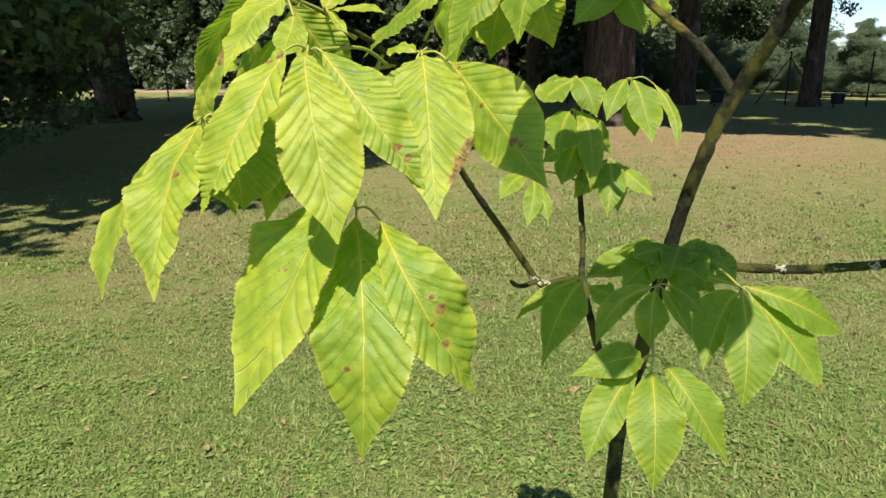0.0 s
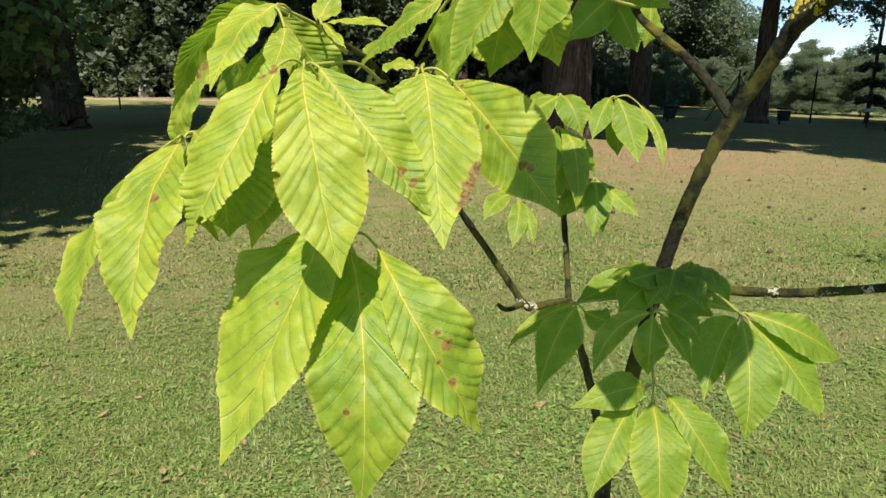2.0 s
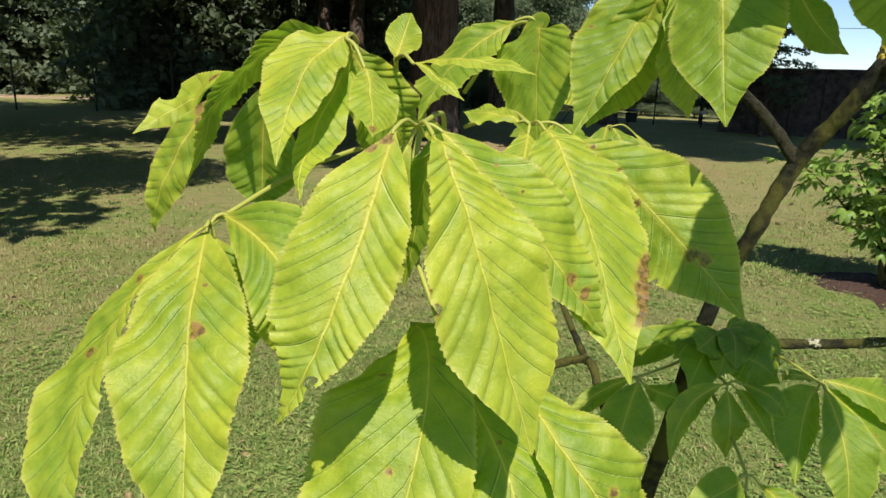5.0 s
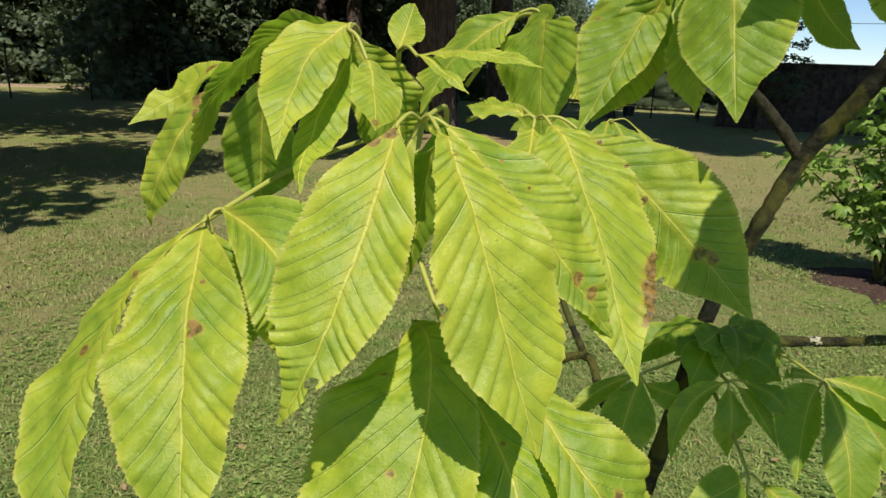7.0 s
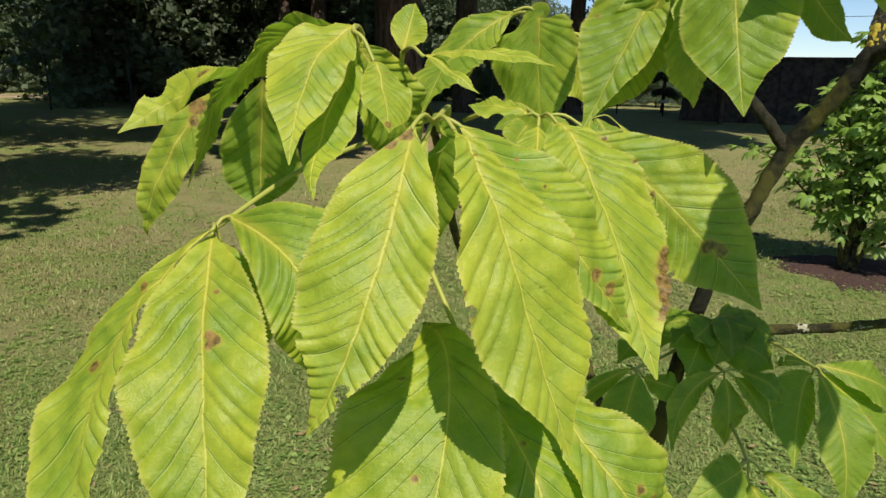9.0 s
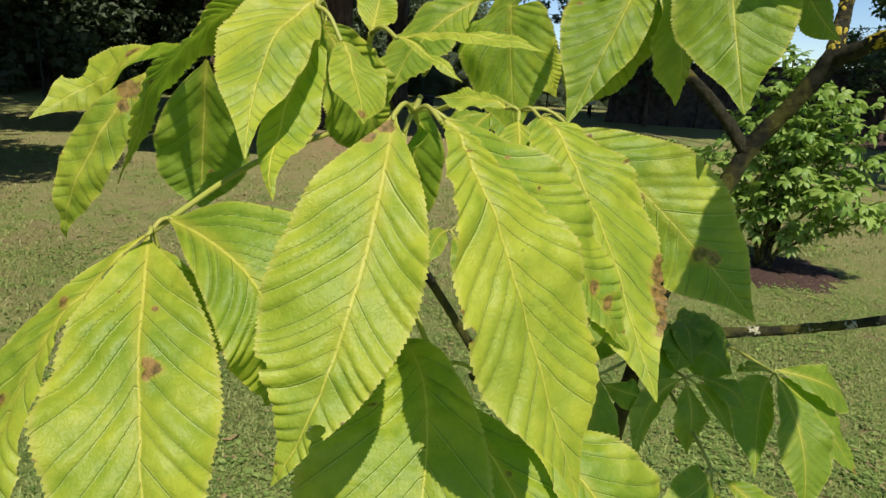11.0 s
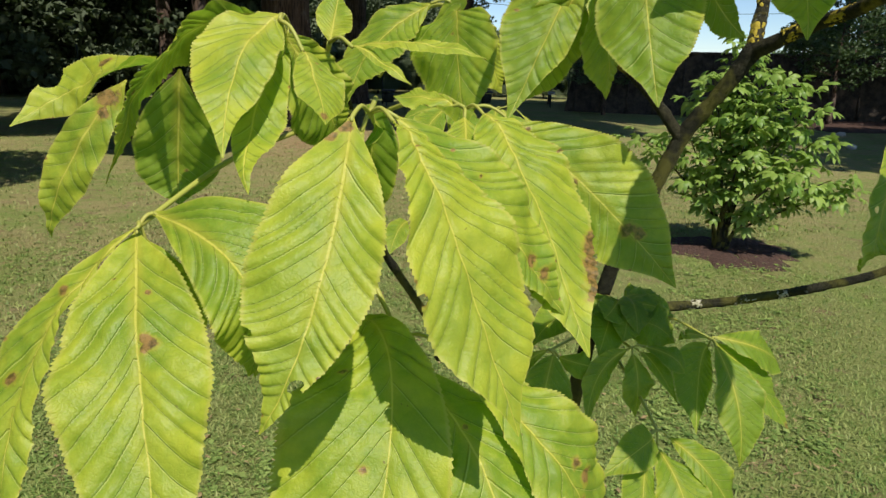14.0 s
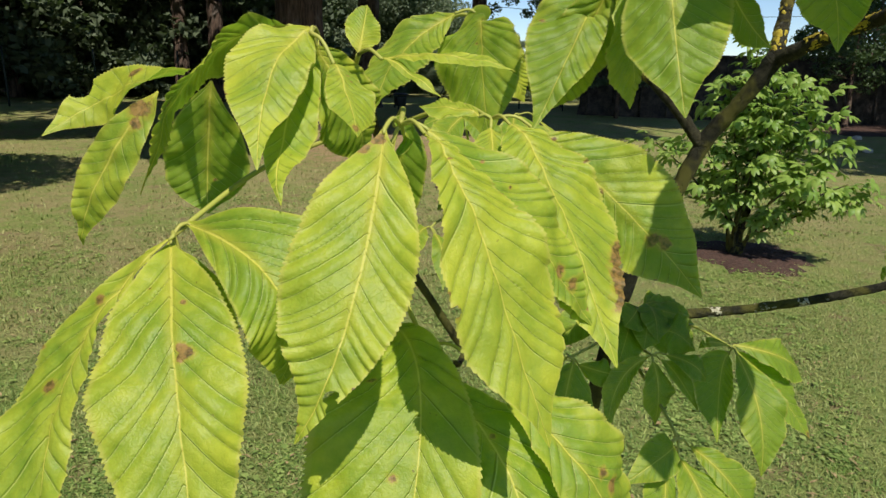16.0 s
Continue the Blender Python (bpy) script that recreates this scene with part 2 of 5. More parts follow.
CONE = plain_material("fallen_cone", rgb(0.06, 0.038, 0.025), rgb(0.15, 0.095, 0.06), 80.0, 0.9)
OAK_LEAF = plant_material("oak_leaf", rgb(0.045, 0.080, 0.028), rgb(0.092, 0.14, 0.05), 0.22, 0.5, 0.35)
FIR_LEAF = plant_material("fir_needles", rgb(0.062, 0.098, 0.052), rgb(0.12, 0.16, 0.085), 0.25)
SPRUCE_LEAF = plant_material("spruce_needles", rgb(0.085, 0.115, 0.065), rgb(0.16, 0.195, 0.11), 0.25)
WOOD_LEAF = plant_material("far_foliage", rgb(0.14, 0.185, 0.105), rgb(0.20, 0.245, 0.14), 0.42)
BUSH_LEAF = plant_material("bush_leaf", rgb(0.21, 0.35, 0.055), rgb(0.43, 0.55, 0.12), 0.4, 0.45, 0.4, island=False)
BUSH_FOLIAGE = plant_material("bush_foliage", rgb(0.21, 0.35, 0.055), rgb(0.43, 0.55, 0.12), 0.4, 0.45, 0.4)
STONE = plain_material("pale_stone", rgb(0.34, 0.31, 0.27), rgb(0.62, 0.58, 0.52), 9.0, 0.85, 0.6, 0.01)
POST = plain_material("green_post", rgb(0.012, 0.022, 0.016), rgb(0.025, 0.04, 0.03), 30.0, 0.5)
SHINGLE = plain_material("dark_shingle", rgb(0.026, 0.021, 0.016), rgb(0.095, 0.072, 0.055), 4.0, 0.9, 0.8, 0.05)
MULCH = plain_material("bark_mulch", rgb(0.045, 0.027, 0.02), rgb(0.135, 0.075, 0.055), 45.0, 0.95, 1.0, 0.03)
PALE = plain_material("pale_board", rgb(0.55, 0.55, 0.52), rgb(0.7, 0.7, 0.68), 20.0, 0.6)
DARKBOX = plain_material("dark_bin", rgb(0.012, 0.016, 0.014), rgb(0.03, 0.034, 0.03), 20.0, 0.5)
BANK = plain_material("far_wood", rgb(0.06, 0.085, 0.05), rgb(0.20, 0.245, 0.15), 2.2, 0.95, 1.0, 0.5)
SAND = plain_material("sandy_path", rgb(0.30, 0.20, 0.12), rgb(0.46, 0.34, 0.22), 3.0, 0.95, 0.6, 0.02)


# ---- mesh helpers ----
WORLD_AT = {}


def mesh_from(name, verts, faces, material, smooth=True):
    me = bpy.data.meshes.new(name)
    me.from_pydata([tuple(v) for v in verts], [], [tuple(f) for f in faces])
    me.materials.append(material)
    if smooth:
        me.polygons.foreach_set("use_smooth", [True] * len(me.polygons))
    me.update()
    return me


def thing(name, at, label, category, group="", kind=""):
    ob = new(name)
    ob.location = at
    WORLD_AT[ob.name] = Vector(at)
    return tagged(ob, label, category, group, kind)


def part(name, data, parent, label="", at=None):
    """Links a mesh, given in world places, as one part of a thing or of a part."""
    co = np.empty(len(data.vertices) * 3, dtype=np.float64)
    data.vertices.foreach_get("co", co)
    co = co.reshape(-1, 3)
    c = co[0].copy() if at is None else np.array(at)
    data.vertices.foreach_set("co", (co - c).ravel())
    data.update()
    ob = new(name, data)
    WORLD_AT[ob.name] = Vector(c)
    if parent is not None:
        ob.parent = parent
        ob.location = Vector(c) - WORLD_AT[parent.name]
    else:
        ob.location = Vector(c)
    if label:
        ob["label"] = label
    return ob


def spline(points, per=8):
    """Catmull-Rom through the points, each a tuple of any length."""
    p = np.array(points, dtype=float)
    if len(p) < 3:
        t = np.linspace(0, 1, per + 1)[:, None]
        return p[0] * (1 - t) + p[1] * t
    e = np.vstack([2 * p[0] - p[1], p, 2 * p[-1] - p[-2]])
    out = []
    for i in range(1, len(e) - 2):
        for t in np.linspace(0, 1, per, endpoint=False):
            a, b, c, d = e[i - 1], e[i], e[i + 1], e[i + 2]
            out.append(0.5 * (2 * b + (c - a) * t + (2 * a - 5 * b + 4 * c - d) * t * t + (3 * b - a - 3 * c + d) * t ** 3))
    out.append(e[-2])
    return np.array(out)


def tube(name, points, material, sides=10, per=8, rough=0.0, seed=0):
    """A bent, tapered, slightly knobbly rod. points: (x, y, z, radius)."""
    p = spline(points, per)
    rng = np.random.default_rng(seed)
    xyz, rad = p[:, :3], np.maximum(p[:, 3], 1e-5)
    tan = np.gradient(xyz, axis=0)
    tan /= np.linalg.norm(tan, axis=1)[:, None]
    ref = np.array((0.31, 0.87, 0.38)) if abs(tan[0] @ np.array((0.31, 0.87, 0.38))) < 0.9 else np.array((1.0, 0, 0))
    verts, faces = [], []
    u = np.cross(tan[0], ref)
    for i in range(len(p)):
        u = u - tan[i] * (u @ tan[i])
        u /= np.linalg.norm(u)
        w = np.cross(tan[i], u)
        knob = 1 + rough * rng.normal() * 0.5
        for k in range(sides):
            a = 2 * math.pi * k / sides
            r = rad[i] * knob * (1 + rough * rng.normal() * 0.35)
            verts.append(xyz[i] + r * (math.cos(a) * u + math.sin(a) * w))
    for i in range(len(p) - 1):
        for k in range(sides):
            a, b = i * sides + k, i * sides + (k + 1) % sides
            faces.append((a, b, b + sides, a + sides))
    for first, way in ((0, -1), ((len(p) - 1) * sides, 1)):
        ring = list(range(first, first + sides))
        faces.append(ring[::way])
    return mesh_from(name, verts, faces, material)


# ---- ground ----
def build_ground():
    """One sheet, finely and unevenly rolling near by, out to the horizon."""
    xs = np.concatenate([[-900, -300, -120, -60], np.linspace(-36, 36, 73), [60, 120, 300, 900]])
    ys = np.concatenate([[-900, -300, -100, -30], np.linspace(-8, 50, 59), [80, 150, 400, 1500]])
    verts = []
    for y in ys:
        for x in xs:
            z = 0.05 * (noise.noise(Vector((x * 0.18, y * 0.18, 3.0)))) if abs(x) < 40 and -10 < y < 55 else 0.0
            verts.append((x, y, z))
    w = len(xs)
    faces = [(j * w + i, j * w + i + 1, (j + 1) * w + i + 1, (j + 1) * w + i) for j in range(len(ys) - 1) for i in range(w - 1)]
    ob = new("ground", mesh_from("ground", verts, faces, LAWN))
    return tagged(ob, "mown lawn with dry reddish worn patches under old trees", "lawn", kind="structure")


def height(x, y):
    return 0.05 * noise.noise(Vector((x * 0.18, y * 0.18, 3.0)))


build_ground()

# ---- the young buckeye ----
tree = thing("buckeye_tree", (0.36, 0.99, 0.0), "young buckeye tree with yellow-green palmate leaves and lichened dark branches", "tree")
BRANCHES = (
    ("trunk", TWIG_BARK, ((0.36, 0.99, -0.05, 0.019), (0.352, 0.98, 0.5, 0.015), (0.348, 0.97, 1.02, 0.0125), (0.372, 0.957, 1.227, 0.011), (0.395, 0.943, 1.384, 0.0095), (0.408, 0.905, 1.484, 0.0095), (0.431, 0.888, 1.556, 0.0095), (0.445, 0.86, 1.60, 0.009), (0.457, 0.835, 1.644, 0.0105))),
    ("branch", TWIG_BARK, ((0.352, 0.972, 1.06, 0.008), (0.325, 0.975, 1.18, 0.0065), (0.303, 1.0, 1.26, 0.006), (0.297, 1.031, 1.290, 0.006), (0.252, 1.048, 1.277, 0.006), (0.236, 1.040, 1.285, 0.0055), (0.185, 1.025, 1.36, 0.0052), (0.130, 1.00, 1.444, 0.005), (0.095, 0.93, 1.53, 0.0042), (0.05, 0.83, 1.60, 0.0036), (0.02, 0.765, 1.622, 0.0030), (0.015, 0.735, 1.632, 0.0024))),
    ("stub", TWIG_BARK, ((0.238, 1.041, 1.285, 0.005), (0.215, 1.01, 1.287, 0.004), (0.203, 0.99, 1.294, 0.0036), (0.195, 0.981, 1.303, 0.003))),
    ("branch", TWIG_BARK, ((0.297, 1.031, 1.288, 0.0055), (0.312, 1.13, 1.305, 0.005), (0.316, 1.172, 1.330, 0.0052), (0.310, 1.185, 1.405, 0.0050), (0.312, 1.20, 1.510, 0.0032))),
    ("branch", TWIG_BARK, ((0.392, 0.945, 1.345, 0.0075), (0.45, 0.945, 1.340, 0.007), (0.52, 0.931, 1.341, 0.0068), (0.569, 0.899, 1.353, 0.0065), (0.628, 0.845, 1.380, 0.006), (0.678, 0.80, 1.411, 0.0055), (0.74, 0.79, 1.45, 0.005), (0.85, 0.79, 1.50, 0.004))),
    ("branch", YELLOW_BARK, ((0.428, 0.889, 1.553, 0.0075), (0.41, 0.903, 1.583, 0.0065), (0.384, 0.92, 1.615, 0.006), (0.337, 0.95, 1.660, 0.005), (0.33, 0.97, 1.70, 0.004))),
    ("branch", YELLOW_BARK, ((0.456, 0.836, 1.640, 0.009), (0.459, 0.78, 1.662, 0.0075), (0.450, 0.735, 1.672, 0.0065), (0.437, 0.70, 1.682, 0.006), (0.40, 0.60, 1.72, 0.004))),
    ("branch", YELLOW_BARK, ((0.456, 0.836, 1.640, 0.009), (0.468, 0.845, 1.668, 0.0075), (0.476, 0.85, 1.69, 0.007), (0.49, 0.86, 1.78, 0.006), (0.50, 0.90, 2.0, 0.004))),
)
for k, (nm, mat, pts) in enumerate(BRANCHES):
    part(nm, tube(nm, [(*p[:3], 0.88 * p[3]) for p in pts], mat, 12, 10, 0.10, 40 + k), tree, "dark bark with grey and yellow lichen")


def lichen_ring(at, way, radius, length, seed, mat=None):
    """A few crusty flakes of lichen grown together on a branch."""
    rng = np.random.default_rng(seed)
    w = np.array(way) / np.linalg.norm(way)
    u = np.cross(w, (0.3, 0.9, 0.2))
    u /= np.linalg.norm(u)
    v = np.cross(w, u)
    verts, faces = [], []
    count = 64
    for _ in range(count):
        a = rng.uniform(0, 6.28)
        out = u * math.cos(a) + v * math.sin(a)
        side = np.cross(w, out)
        c = np.array(at) + w * length * rng.uniform(-0.75, 0.75) + out * radius * 0.96
        r1, r2 = length * rng.uniform(0.07, 0.26), radius * rng.uniform(0.14, 0.42)
        o = len(verts)
        verts.append(c + out * radius * 0.045)
        for f, h in ((0.55, 0.04), (1.0, -0.06)):
            for k in range(9):
                b = 0.698 * k
                g = f * rng.uniform(0.75, 1.25)
                verts.append(c + (w * math.cos(b) * r1 + side * math.sin(b) * r2) * g + out * radius * (h + rng.normal() * 0.06))
        for k in range(9):
            n1 = (k + 1) % 9
            faces.append((o, o + 1 + k, o + 1 + n1))
            faces.append((o + 1 + k, o + 10 + k, o + 10 + n1, o + 1 + n1))
    part("lichen", mesh_from("lichen", verts, faces, mat or LICHEN), tree, "crusty lichen")


lichen_ring((0.52, 0.931, 1.341), (0.049, -0.032, 0.012), 0.0058, 0.013, 1)
lichen_ring((0.569, 0.899, 1.353), (0.059, -0.054, 0.027), 0.0056, 0.017, 2)
lichen_ring((0.600, 0.871, 1.366), (0.059, -0.054, 0.027), 0.0053, 0.008, 12)
lichen_ring((0.232, 1.036, 1.287), (-0.03, 0.0, 0.03), 0.0047, 0.012, 13)
lichen_ring((0.246, 1.046, 1.279), (-0.03, 0.0, 0.006), 0.0051, 0.012, 4)
lichen_ring((0.316, 1.174, 1.333), (-0.02, 0.03, 0.08), 0.0044, 0.012, 3)
lichen_ring((0.462, 0.841, 1.656), (0.012, 0.009, 0.028), 0.0068, 0.014, 5, YELLOW_LICHEN)
lichen_ring((0.477, 0.851, 1.694), (0.01, 0.005, 0.03), 0.0058, 0.016, 6, YELLOW_LICHEN)
lichen_ring((0.4575, 0.795, 1.657), (0.003, -0.056, 0.022), 0.0063, 0.016, 7, YELLOW_LICHEN)
lichen_ring((0.452, 0.745, 1.670), (-0.01, -0.056, 0.015), 0.0054, 0.022, 8, YELLOW_LICHEN)

OUTLINE_S = (0.0, 0.03, 0.08, 0.15, 0.25, 0.36, 0.48, 0.58, 0.68, 0.76, 0.82, 0.87, 0.92, 0.965, 1.0)
OUTLINE_W = (0.03, 0.09, 0.27, 0.47, 0.70, 0.88, 0.985, 1.0, 0.92, 0.76, 0.58, 0.38, 0.21, 0.10, 0.01)
leaf_count = [0]


def leaf_stalk(hub, path):
    """A palmate leaf: its stalk, from the leaflets' meeting point back to the twig."""
    pts = [(*hub, 0.0015)] + [(*p, 0.0016 + 0.0003 * i) for i, p in enumerate(path)]
    ob = part("leaf", tube("leaf", pts, STALK, 8, 6, 0.04, 7), tree, at=hub)
    leaf_count[0] += 1
    return ob


def leaflet(stalk, base, mid, tip, wide_l, wide_r, face=(0.0, -0.72, 0.7), fine=True, blots=(), bites=(), shift=0.0, droop=-0.15, bow=0.0, pairs=15, rake=1.2, relief=1.0, young=False):
    """One pleated, saw-edged leaflet, bent from base through mid to tip, its upper side turned to face; wide_l, wide_r: its two half widths."""
    leaf_count[0] += 1
    rng = np.random.default_rng(leaf_count[0])
    base, tip, face = np.array(base), np.array(tip), np.array(face, dtype=float)
    length = np.linalg.norm(tip - base)
    if mid is None:
        mid = (base + tip) / 2 + face / np.linalg.norm(face) * length * (0.07 if fine else 0.11)
    ctrl = 2 * np.array(mid) - (base + tip) / 2
    width = wide_l + wide_r
    rows, half = (272, 20) if fine else (136, 9)
    teeth = 68 if fine else 34
    s = np.linspace(0, 1, rows + 1)
    curve = ((1 - s) ** 2)[:, None] * base + (2 * s * (1 - s))[:, None] * ctrl + (s ** 2)[:, None] * tip
    tan = 2 * (1 - s)[:, None] * (ctrl - base) + 2 * s[:, None] * (tip - ctrl)
    tan /= np.linalg.norm(tan, axis=1)[:, None]
    across = np.cross(face, tan)
    across /= np.linalg.norm(across, axis=1)[:, None]
    curve = curve + across * (bow * np.sin(np.pi * s) * length)[:, None]
    twist = rng.normal() * 0.04
    normal = np.cross(tan, across)
    ang = twist * (s - 0.4) * 2
    across, normal = (across * np.cos(ang)[:, None] + normal * np.sin(ang)[:, None], normal * np.cos(ang)[:, None] - across * np.sin(ang)[:, None])
    w = np.interp(s - shift * np.sin(np.pi * s), OUTLINE_S, OUTLINE_W)
    w = np.convolve(np.pad(w, 4, mode="edge"), np.ones(9) / 9, mode="valid")
    w[0] = 0.03
    w[-1] = 0.004
    lw = wide_l * w * (1 + 0.035 * np.sin(s * 9 + rng.uniform(0, 6)))
    rw = wide_r * w * (1 + 0.035 * np.sin(s * 9 + rng.uniform(0, 6)))
    saw = (np.arange(rows + 1) % (rows // teeth)) / (rows / teeth)
    vv = np.linspace(-1, 1, 2 * half + 1)
    jit = rng.uniform(0, 6.28, 3)
    off = rng.uniform(-50, 50, 3)
    ph = rng.uniform(0, 6.28, 4)
    verts = np.zeros((rows + 1, 2 * half + 1, 3))
    uv_pos = np.zeros((rows + 1, 2 * half + 1, 2))
    uv_q = np.zeros((rows + 1, 2 * half + 1))
    uv_cm = np.zeros((rows + 1, 2 * half + 1))
    for j, v in enumerate(vv):
        side = lw if v < 0 else rw
        av = abs(v)
        x = v * side
        if av > 0.99:
            x = v * side * (1 + (0.055 * saw - 0.01) * (np.sin(np.pi * np.clip(s, 0.02, 1)) ** 0.3))
        along = s - rake * np.abs(x) / length * (1 - 0.25 * av) - 0.02
        q = (along + 0.012 * np.sin(along * 23 + jit[0] + (2 if v < 0 else 0)) + 0.007 * np.sin(along * 51 + jit[1])) * pairs + (0.35 if v < 0 else 0.0)
        f = q - np.floor(q)
        pleat = np.sin(np.pi * f) ** 0.36 - 0.5 + 0.5 * (f - 0.5) * np.minimum(1, 8 * f) * np.minimum(1, 8 * (1 - f))
        amp = 0.0023 * relief * (0.85 + 0.25 * np.sin(along * 17 + jit[2] + v)) * np.clip(s * 8, 0, 1) * np.clip((1 - s) * 6, 0, 1) * np.minimum(1, av * 3.5) * (0.8 + 0.5 * av ** 2)
        wave = 0.12 * np.sin(2 * np.pi * 1.9 * s + ph[0] + (1.6 if v < 0 else 0)) + 0.075 * np.sin(2 * np.pi * 4.3 * s + ph[1] + v)
        z = droop * np.abs(x) + pleat * amp * min(1.1, width / 0.06) + wave * side * av ** 2.2 - 0.0006 * (av < 0.01)
        if fine:
            z = z + np.array([0.0027 * noise.noise(Vector((off[0] + a * length * 38, off[1] + c * 38, off[2]))) + 0.0016 * noise.noise(Vector((off[1] + a * length * 95, off[0] + c * 95, off[2]))) for a, c in zip(s, x)]) * np.minimum(1, 12 * s * (1 - s))
        verts[:, j] = curve + across * x[:, None] + normal * z[:, None]
        uv_pos[:, j, 0], uv_pos[:, j, 1] = s, v
        uv_q[:, j], uv_cm[:, j] = q, x * 100
    cols = 2 * half + 1
    sm, vm = np.meshgrid((s[:-1] + s[1:]) / 2, (vv[:-1] + vv[1:]) / 2, indexing="ij")
    kept = np.ones(sm.shape, dtype=bool)
    for a, b, ra, rb in bites:
        kept &= ((sm - a) / ra) ** 2 + ((vm - b) / rb) ** 2 >= 1 + 0.35 * np.sin(56.5 * sm + 5 * vm)
    first = (np.arange(rows)[:, None] * cols + np.arange(cols - 1)[None, :])[kept]
    faces = np.stack([first, first + 1, first + cols + 1, first + cols], 1).tolist()
    corner = (vm < 0)[kept]
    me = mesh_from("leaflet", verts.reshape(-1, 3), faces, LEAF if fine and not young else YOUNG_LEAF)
    pos = me.uv_layers.new(name="blade")
    rib = me.uv_layers.new(name="rib")
    idx = np.empty(len(me.loops), dtype=np.int32)
    me.loops.foreach_get("vertex_index", idx)
    pos.uv.foreach_set("vector", uv_pos.reshape(-1, 2)[idx].astype(np.float32).ravel())
    q = uv_q.ravel()[idx]
    left = np.repeat(corner, 4)
    on_rib = (idx % cols) == half
    q = q + np.where(on_rib & left, 0.35, 0.0)
    rib.uv.foreach_set("vector", np.column_stack([q, uv_cm.ravel()[idx]]).astype(np.float32).ravel())
    scorch = np.zeros((rows + 1, cols))
    if fine:
        blots = tuple(blots) + tuple((rng.uniform(0.25, 0.95), rng.choice((-0.99, 0.99)), rng.uniform(0.006, 0.018)) for _ in range(2))
    for a, b, r in blots:
        ds = (s[:, None] - a) * length
        dv = (vv[None, :] - b) * np.maximum(w * width / 2, 0.004)[:, None]
        rr = 0.75 * r * length
        scorch = np.maximum(scorch, np.clip(1.15 - np.sqrt(ds ** 2 + dv ** 2 * 0.8) / rr, 0, 1))
    att = me.attributes.new("scorch", "FLOAT", "POINT")
    att.data.foreach_set("value", scorch.ravel().astype(np.float32))
    hub = np.array(WORLD_AT[stalk.name])
    gap = base - hub
    if 0.003 < np.linalg.norm(gap) < 0.05:
        mid_p = (base + hub) / 2 + np.array((0, 0, 0.18 * np.linalg.norm(gap)))
        end = curve[4]
        part("petiolule", tube("petiolule", ((*hub, 0.0012), (*mid_p, 0.0011), (*base, 0.0011), (*end, 0.0007)), STALK, 6, 4), stalk)
    return part("leaflet", me, stalk, at=tuple(base))


lf = leaf_stalk((0.017, 0.664, 1.597), [(0.045, 0.740, 1.600), (0.060, 0.800, 1.585)])
leaflet(lf, (0.003, 0.646, 1.597), (-0.026, 0.596, 1.529), (-0.053, 0.590, 1.477), 0.0327, 0.0224, face=(-0.12, -0.56, 0.82), shift=-0.15, droop=0.03, bow=-0.009, pairs=18, blots=((0.03, -0.5, 0.04), (0.06, -0.8, 0.03), (0.78, 0.5, 0.02)), bites=((0.775, 0.52, 0.026, 0.34), (0.795, 0.90, 0.026, 0.36), (0.66, -0.98, 0.012, 0.12)))
leaflet(lf, (0.021, 0.641, 1.595), (0.026, 0.603, 1.563), (0.054, 0.568, 1.465), 0.0274, 0.0330, face=(0.25, -0.79, 0.56), shift=0.22, droop=0.04, bow=0.027, pairs=18, blots=((0.27, 0.12, 0.016), (0.70, -0.95, 0.03)), bites=((0.70, -1.0, 0.012, 0.16),))
leaflet(lf, (0.028, 0.658, 1.596), (0.070, 0.628, 1.549), (0.112, 0.622, 1.493), 0.0176, 0.0285, face=(-0.12, -0.71, 0.69), shift=-0.07, droop=-0.14, bow=-0.000, pairs=18, blots=((0.22, 0.5, 0.014), (0.36, 0.42, 0.016), (0.72, 0.1, 0.05), (0.80, 0.3, 0.05)))
leaflet(lf, (0.014, 0.665, 1.590), None, (-0.040, 0.699, 1.449), 0.0275, 0.0275, face=(-0.300, -0.800, 0.400))
leaflet(lf, (0.022, 0.674, 1.592), (0.030, 0.705, 1.570), (0.020, 0.722, 1.492), 0.0190, 0.0190, face=(0.10, -0.85, 0.45), pairs=14, young=True)
lf = leaf_stalk((0.099, 0.727, 1.595), [(0.100, 0.780, 1.600), (0.085, 0.840, 1.585)])
leaflet(lf, (0.102, 0.708, 1.593), (0.109, 0.667, 1.562), (0.120, 0.609, 1.474), 0.0332, 0.0341, face=(-0.05, -0.75, 0.66), shift=0.09, droop=-0.12, bow=-0.000, pairs=17, blots=((0.74, 0.98, 0.06), (0.77, 0.96, 0.08), (0.80, 0.95, 0.09), (0.83, 0.94, 0.085), (0.86, 0.95, 0.06), (0.16, 0.12, 0.014), (0.42, 0.5, 0.01)))
leaflet(lf, (0.126, 0.714, 1.587), (0.163, 0.673, 1.548), (0.205, 0.641, 1.493), 0.0307, 0.0344, face=(-0.46, -0.86, 0.24), shift=-0.02, droop=-0.14, bow=-0.011, pairs=15, blots=((0.08, 0.3, 0.025), (0.40, -0.12, 0.035), (0.70, 0.0, 0.06), (0.74, 0.15, 0.05)), bites=((0.70, -0.97, 0.012, 0.12),), relief=0.75)
leaflet(lf, (0.096, 0.721, 1.590), None, (0.075, 0.675, 1.555), 0.0150, 0.0150)
leaflet(lf, (0.094, 0.733, 1.596), None, (0.065, 0.765, 1.600), 0.0125, 0.0125, face=(0.000, -0.500, 0.800))
lf = leaf_stalk((-0.091, 0.704, 1.539), [(-0.040, 0.760, 1.562), (0.020, 0.810, 1.577), (0.060, 0.850, 1.585)])
